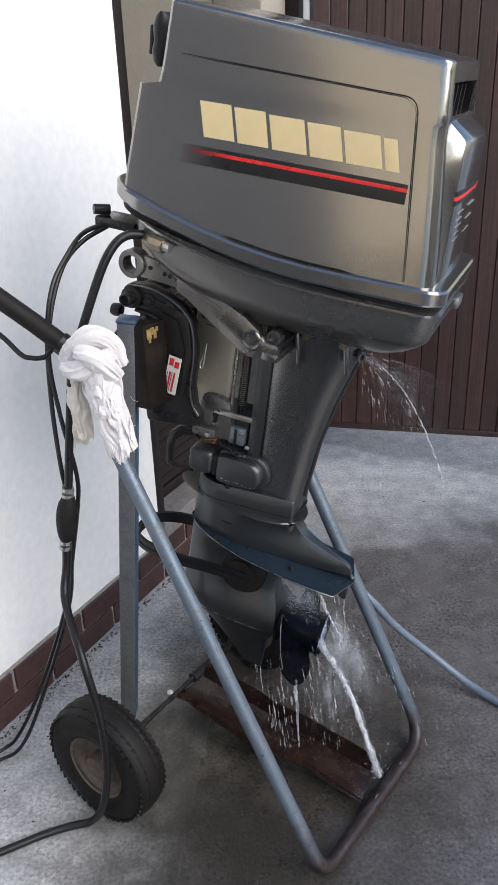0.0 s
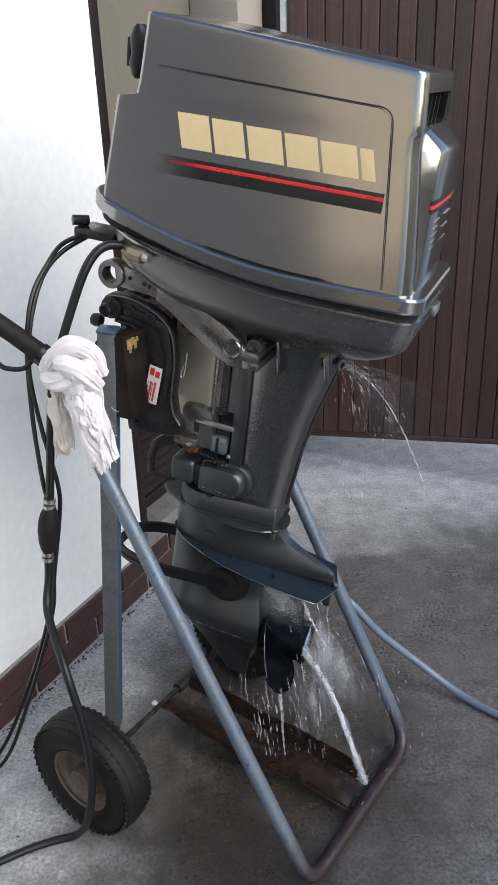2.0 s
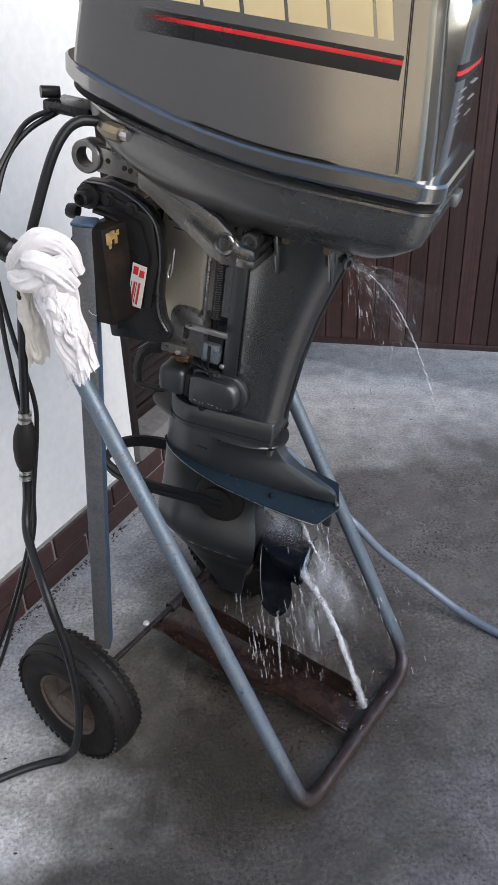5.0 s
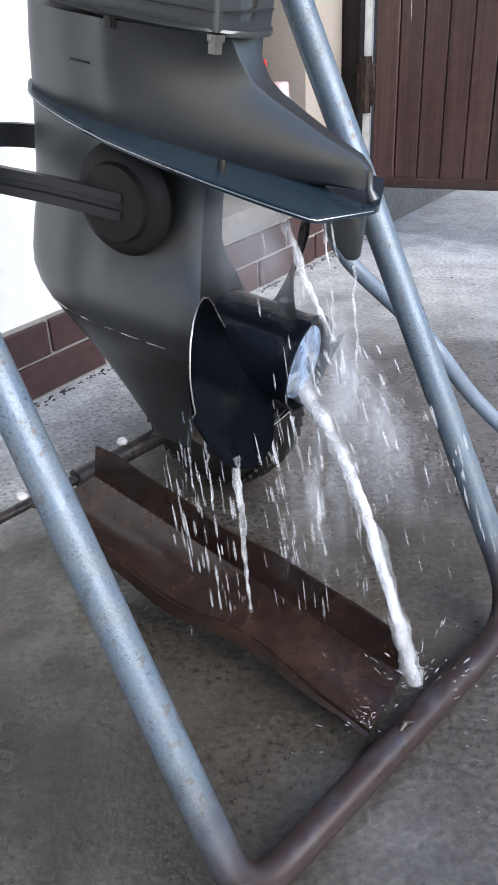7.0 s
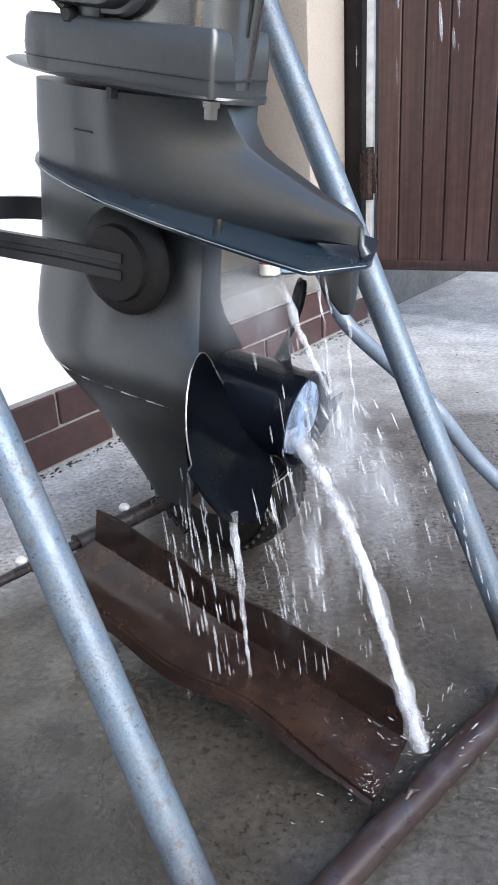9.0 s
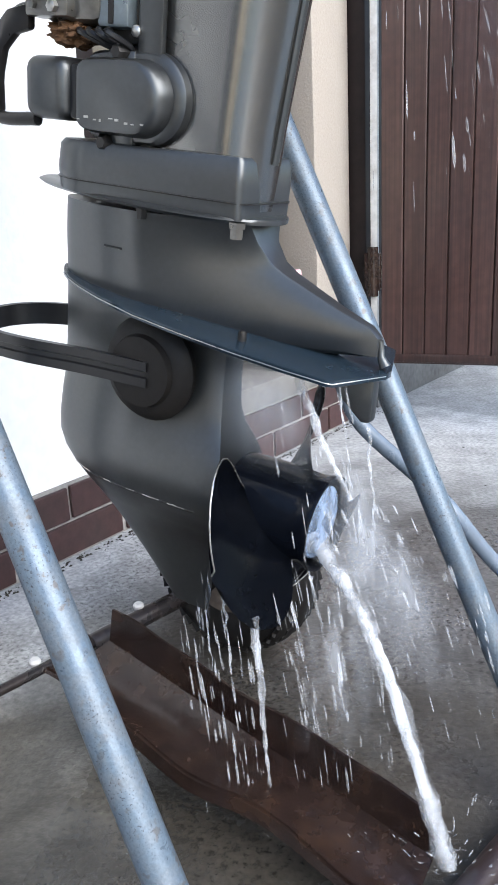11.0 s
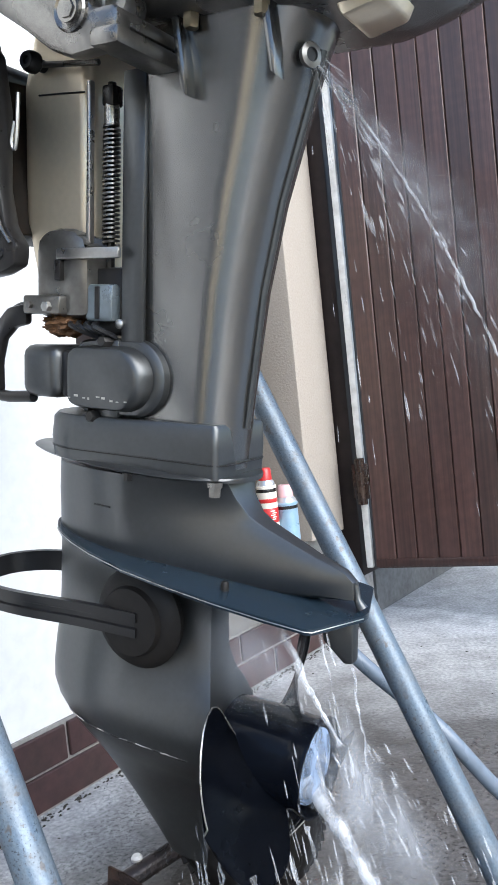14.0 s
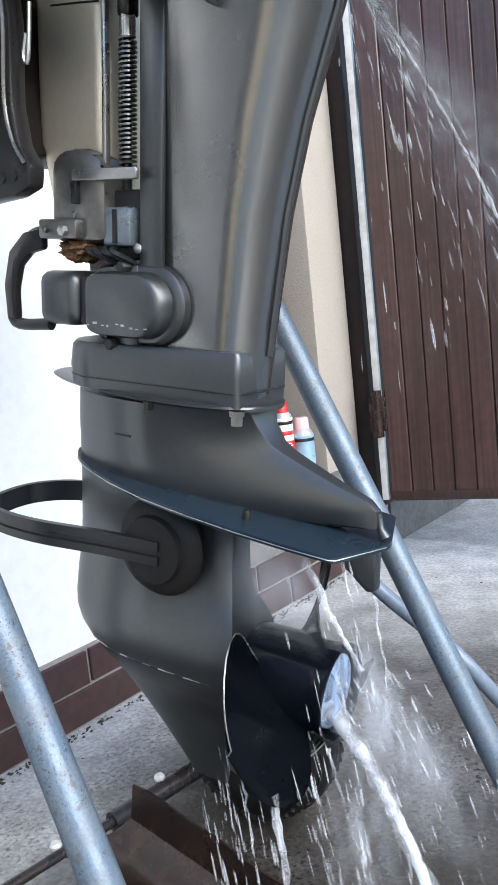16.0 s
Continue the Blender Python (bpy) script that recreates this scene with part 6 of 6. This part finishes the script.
part("loose_spray", hb, HALO, jet, "looser water round the stream")
pool = part("hub_water", lathe([(0.0, -0.004), (0.016, 0.001), (0.028, -0.002), (0.0365, -0.005), (0.037, -0.012), (0.0, -0.014)], 32, "X"), FROTH, m=MOTOR @ Matrix.Translation((-0.0265, 0, -0.169)))
tagged(pool, "foaming water in the propeller hub outlet", "water")
out = MOTOR @ Vector((-0.058, -0.026, 0.478))
TELL_V = Vector((1.177, 1.797, -0.961))
tt = part("telltale_jet", tube(fall(out, TELL_V, 0.24, 80, 0.003, 7.0), [0.0008 + 0.0014 * k / 80 + (0.0006 + 0.0008 * k / 80) * noise.noise(Vector((k * 0.7, 3, 0))) for k in range(81)], 8), STREAM)
tagged(tt, "thin telltale jet of cooling water arcing from the leg", "water stream")


def drop(b, p, d, ln, r):
    """One stretched drop."""
    d = Vector(d).normalized()
    r = min(r, 0.075 * ln + 0.0003)
    up = d.orthogonal().normalized()
    side = d.cross(up)
    tip, tail = b.verts.new(p - d * ln * 0.5), b.verts.new(p + d * ln * 0.5)
    rings = []
    for f, q in ((-0.25, 0.8), (0.25, 0.9)):
        rings.append([b.verts.new(p + d * ln * f + (up * math.cos(a) + side * math.sin(a)) * r * q) for a in (0, 1.047, 2.094, 3.142, 4.189, 5.236)])
    for k in range(6):
        j = (k + 1) % 6
        b.faces.new((tip, rings[0][k], rings[0][j]))
        b.faces.new((rings[0][k], rings[1][k], rings[1][j], rings[0][j]))
        b.faces.new((tail, rings[1][j], rings[1][k]))


random.seed(11)
drips = bmesh.new()


def shed(count, x, y, z, lo, slant, longest, thick):
    """Drops shed from a stretch of the motor, falling in loose strings."""
    strings = [(random.uniform(*x), random.gauss(*y)) for _ in range(max(3, count // 9))]
    for _ in range(count):
        a, c = random.choice(strings)
        top = MOTOR @ Vector((a + random.gauss(0, 0.004), c + random.gauss(0, 0.004), random.uniform(*z)))
        h = random.uniform(lo, max(lo + 0.03, top.z))
        fallen = top.z - h
        d = Vector((slant[0], slant[1], -1 - 2.2 * fallen))
        drop(drips, Vector((top.x + slant[0] * fallen * 0.6 + random.gauss(0, 0.002), top.y + slant[1] * fallen * 0.6, h)), d, random.uniform(0.3, 1) ** 1.6 * longest + 0.004, random.uniform(0.35, 1) ** 2 * thick + 0.00025)


shed(64, (-0.13, -0.03), (-0.08, 0.025), (-0.255, -0.22), 0.03, (0.1, -0.05), 0.042, 0.0017)     # off the blades
shed(84, (-0.06, 0.0), (-0.02, 0.04), (-0.25, -0.2), 0.02, (0.2, -0.1), 0.036, 0.0016)          # off the hub
shed(60, (-0.07, 0.004), (-0.03, 0.04), (-0.05, -0.015), 0.05, (0.15, -0.08), 0.032, 0.0018)     # off the plate
shed(40, (-0.21, -0.15), (0.0, 0.006), (-0.318, -0.31), 0.05, (0.03, -0.02), 0.03, 0.0016)       # off the skeg
for k in range(170):                                     # spray thrown aft of the hub
    t = 0.02 + 0.17 * random.random()
    p = HUB + Vector((JET_V.x * random.uniform(0.5, 2.2), JET_V.y * random.uniform(-0.3, 1.1), random.uniform(-0.4, 0.5))) * t + Vector((0, 0, 0.03 - 4.905 * t * t))
    if p.z > 0.01:
        drop(drips, p, (0.6, -0.3, -0.6 - 9.8 * t), random.uniform(0.003, 0.03) * (0.5 + 3 * t), random.uniform(0.0003, 0.0014))
for k in range(260):                                     # fan of drops beside the telltale
    t = 0.01 + 0.24 * random.random() ** 1.2
    v = TELL_V * random.uniform(0.12, 1.12) + Vector((random.gauss(0, 0.12), random.gauss(0, 0.12), random.gauss(0.05, 0.22)))
    p = Vector(out) + v * t + Vector((0, 0, -4.905 * t * t))
    drop(drips, p, v + Vector((0, 0, -9.81 * t)), random.uniform(0.006, 0.038), random.uniform(0.3, 1) ** 3 * 0.0016 + 0.0002)
for k in range(150):                                     # splashes round the foot of the stream
    a, r = random.uniform(0, 6.28), abs(random.gauss(0, 0.075))
    drop(drips, Vector((0.235 + r * math.cos(a), 1.262 + r * math.sin(a), 0.02 + random.random() * 0.05 * max(0, 1 - r * 6))), (math.cos(a), math.sin(a), random.uniform(0.2, 1.4)), random.uniform(0.003, 0.011), random.uniform(0.0004, 0.0013))
for k in range(130):                                     # foam and bubbles at the low end of the channel
    f, w = 1 - abs(random.gauss(0, 0.09)), random.random()
    p = A.lerp(Bp, f).lerp(N0.lerp(N1, f), w) + upn * (0.002 - 0.009 * math.sin(3.14 * w))
    drop(drips, p, (random.gauss(0, 1), random.gauss(0, 1), random.uniform(0, 0.5)), random.uniform(0.002, 0.008), random.uniform(0.0005, 0.0012))
for k in range(70):                                      # splashes standing on the wet concrete
    a, r = random.uniform(0, 6.28), abs(random.gauss(0, 0.2))
    drop(drips, Vector((0.28 + r * math.cos(a), 1.22 + r * math.sin(a), 0.001)), (math.cos(a), math.sin(a), random.uniform(0, 0.4)), random.uniform(0.0015, 0.004), random.uniform(0.0003, 0.0006))
tagged(part("water_drops", drips, SPRAY), "falling and splashing water drops under the motor", "water drops", kind="stuff")
sheets = bmesh.new()
low = Matrix.Rotation(radians(92), 4, "X") @ blade_point(0.8, 0.72) + Vector((0, 0, -0.169))      # lowest place of the blade on the near side
for sx, sy, sz, ln, r, lx in ((-0.054, -0.045, -0.012, 0.115, 0.0046, 0.046), (-0.05, -0.048, -0.012, 0.11, 0.0028, 0.044), (-0.02, -0.03, -0.014, 0.1, 0.0012, 0.01), (-0.002, 0.01, -0.066, 0.1, 0.0018, 0.006),
                              (low.x, low.y, low.z, 0.2, 0.0042, 0.008), (low.x - 0.035, low.y - 0.004, low.z + 0.018, 0.06, 0.0016, 0.004), (-0.155, 0.0, -0.312, 0.1, 0.0013, 0.004), (-0.022, -0.03, -0.212, 0.1, 0.0022, 0.02)):
    s0 = MOTOR @ Vector((sx, sy, sz))
    n = 26
    tube([s0 + Vector((lx * (k / n) ** 1.2 + 0.003 * noise.noise(Vector((k * 0.2, sx * 50, 0))), -0.3 * lx * (k / n) + 0.003 * noise.noise(Vector((k * 0.2, sx * 50, 9))), -ln * k / n)) for k in range(n + 1)], [max(0.0002, r * (1.0 - 0.65 * k / n + 0.75 * noise.noise(Vector((k * 0.55, sx * 30, 2))))) for k in range(n + 1)], 8, sheets)
tagged(part("water_trickles", sheets, FILM), "thin trickles of water running off the gearcase", "water", kind="stuff")


# thin veils of spray round the hub and below the plate
veil = bmesh.new()
uvl = veil.loops.layers.uv.new("UVMap")


def ribbon(pts, w0, w1, seed):
    """A thin curved sheet of falling water."""
    g = []
    pts = smooth_path(pts, 6)
    m = len(pts) - 1
    for i, p in enumerate(pts):
        w = w0 + (w1 - w0) * i / m
        g.append([(veil.verts.new(p + ax * (w * (j / 6 - 0.5)) + ay * (0.006 * noise.noise(Vector((j * 0.5, i * 0.3, seed)))) + Vector((0, 0, 0.005 * noise.noise(Vector((j * 0.7, seed, i * 0.2)))))), (j / 6, i / m)) for j in range(7)])
    for p, q in zip(g, g[1:]):
        for j in range(6):
            quad = (p[j], p[j + 1], q[j + 1], q[j])
            f = veil.faces.new([v for v, _ in quad])
            for lp, (_, uv) in zip(f.loops, quad):
                lp[uvl].uv = uv


for k, (a_, b_, w0, w1) in enumerate((((-0.03, -0.01, -0.075), (0.05, -0.01, -0.27), 0.06, 0.14), ((-0.01, 0.0, -0.09), (0.06, 0.0, -0.33), 0.05, 0.16), ((0.005, 0.02, -0.14), (0.12, 0.03, -0.33), 0.03, 0.13), ((0.0, -0.02, -0.2), (0.05, -0.05, -0.4), 0.05, 0.12), ((-0.01, 0.01, -0.15), (0.07, 0.02, -0.32), 0.05, 0.13))):
    p, q = MOTOR @ Vector(a_), MOTOR @ Vector(b_)
    ribbon([p, p.lerp(q, 0.45) + Vector((0, 0, 0.012)), q], w0, w1, k * 3.7)
tagged(part("water_veils", veil, VEIL), "thin veils of spray falling round the propeller", "water", kind="stuff")
veil = bmesh.new()
uvl = veil.loops.layers.uv.new("UVMap")
for k, (f0, f1, lift_, w0, w1) in enumerate(((0.0, 0.05, 0.006, 0.03, 0.05), (0.0, 0.1, 0.0, 0.03, 0.09), (0.005, 0.16, 0.02, 0.02, 0.16), (0.02, 0.2, -0.05, 0.03, 0.2), (0.02, 0.2, 0.07, 0.03, 0.2))):
    pts = [Vector(out) + TELL_V * (f0 + (f1 - f0) * g) * (0.8 if lift_ < 0 else 1.0) + Vector((0, 0, lift_ * g - 3.6 * ((f1 - f0) * g) ** 2)) for g in (0, 0.33, 0.66, 1)]
    ribbon(pts, w0, w1, 40 + k * 2.9)
tagged(part("telltale_mist", veil, MIST), "fine mist blown off the telltale jet", "water", kind="stuff")
veil = bmesh.new()
uvl = veil.loops.layers.uv.new("UVMap")
for k, (a_, b_, w0, w1) in enumerate((((-0.092, -0.05, -0.006), (-0.085, -0.045, -0.122), 0.11, 0.11), ((-0.097, -0.03, -0.006), (-0.09, -0.025, -0.12), 0.09, 0.1), ((-0.06, -0.055, -0.006), (-0.035, -0.045, -0.12), 0.06, 0.04))):
    p, q = MOTOR @ Vector(a_), MOTOR @ Vector(b_)
    ribbon([p, p.lerp(q, 0.45) + Vector((0, 0, 0.01)), q], w0, w1, 70 + k * 5.1)
tagged(part("plate_water_sheet", veil, SHEET), "sheet of water pouring from the plate onto the hub", "water", kind="stuff")
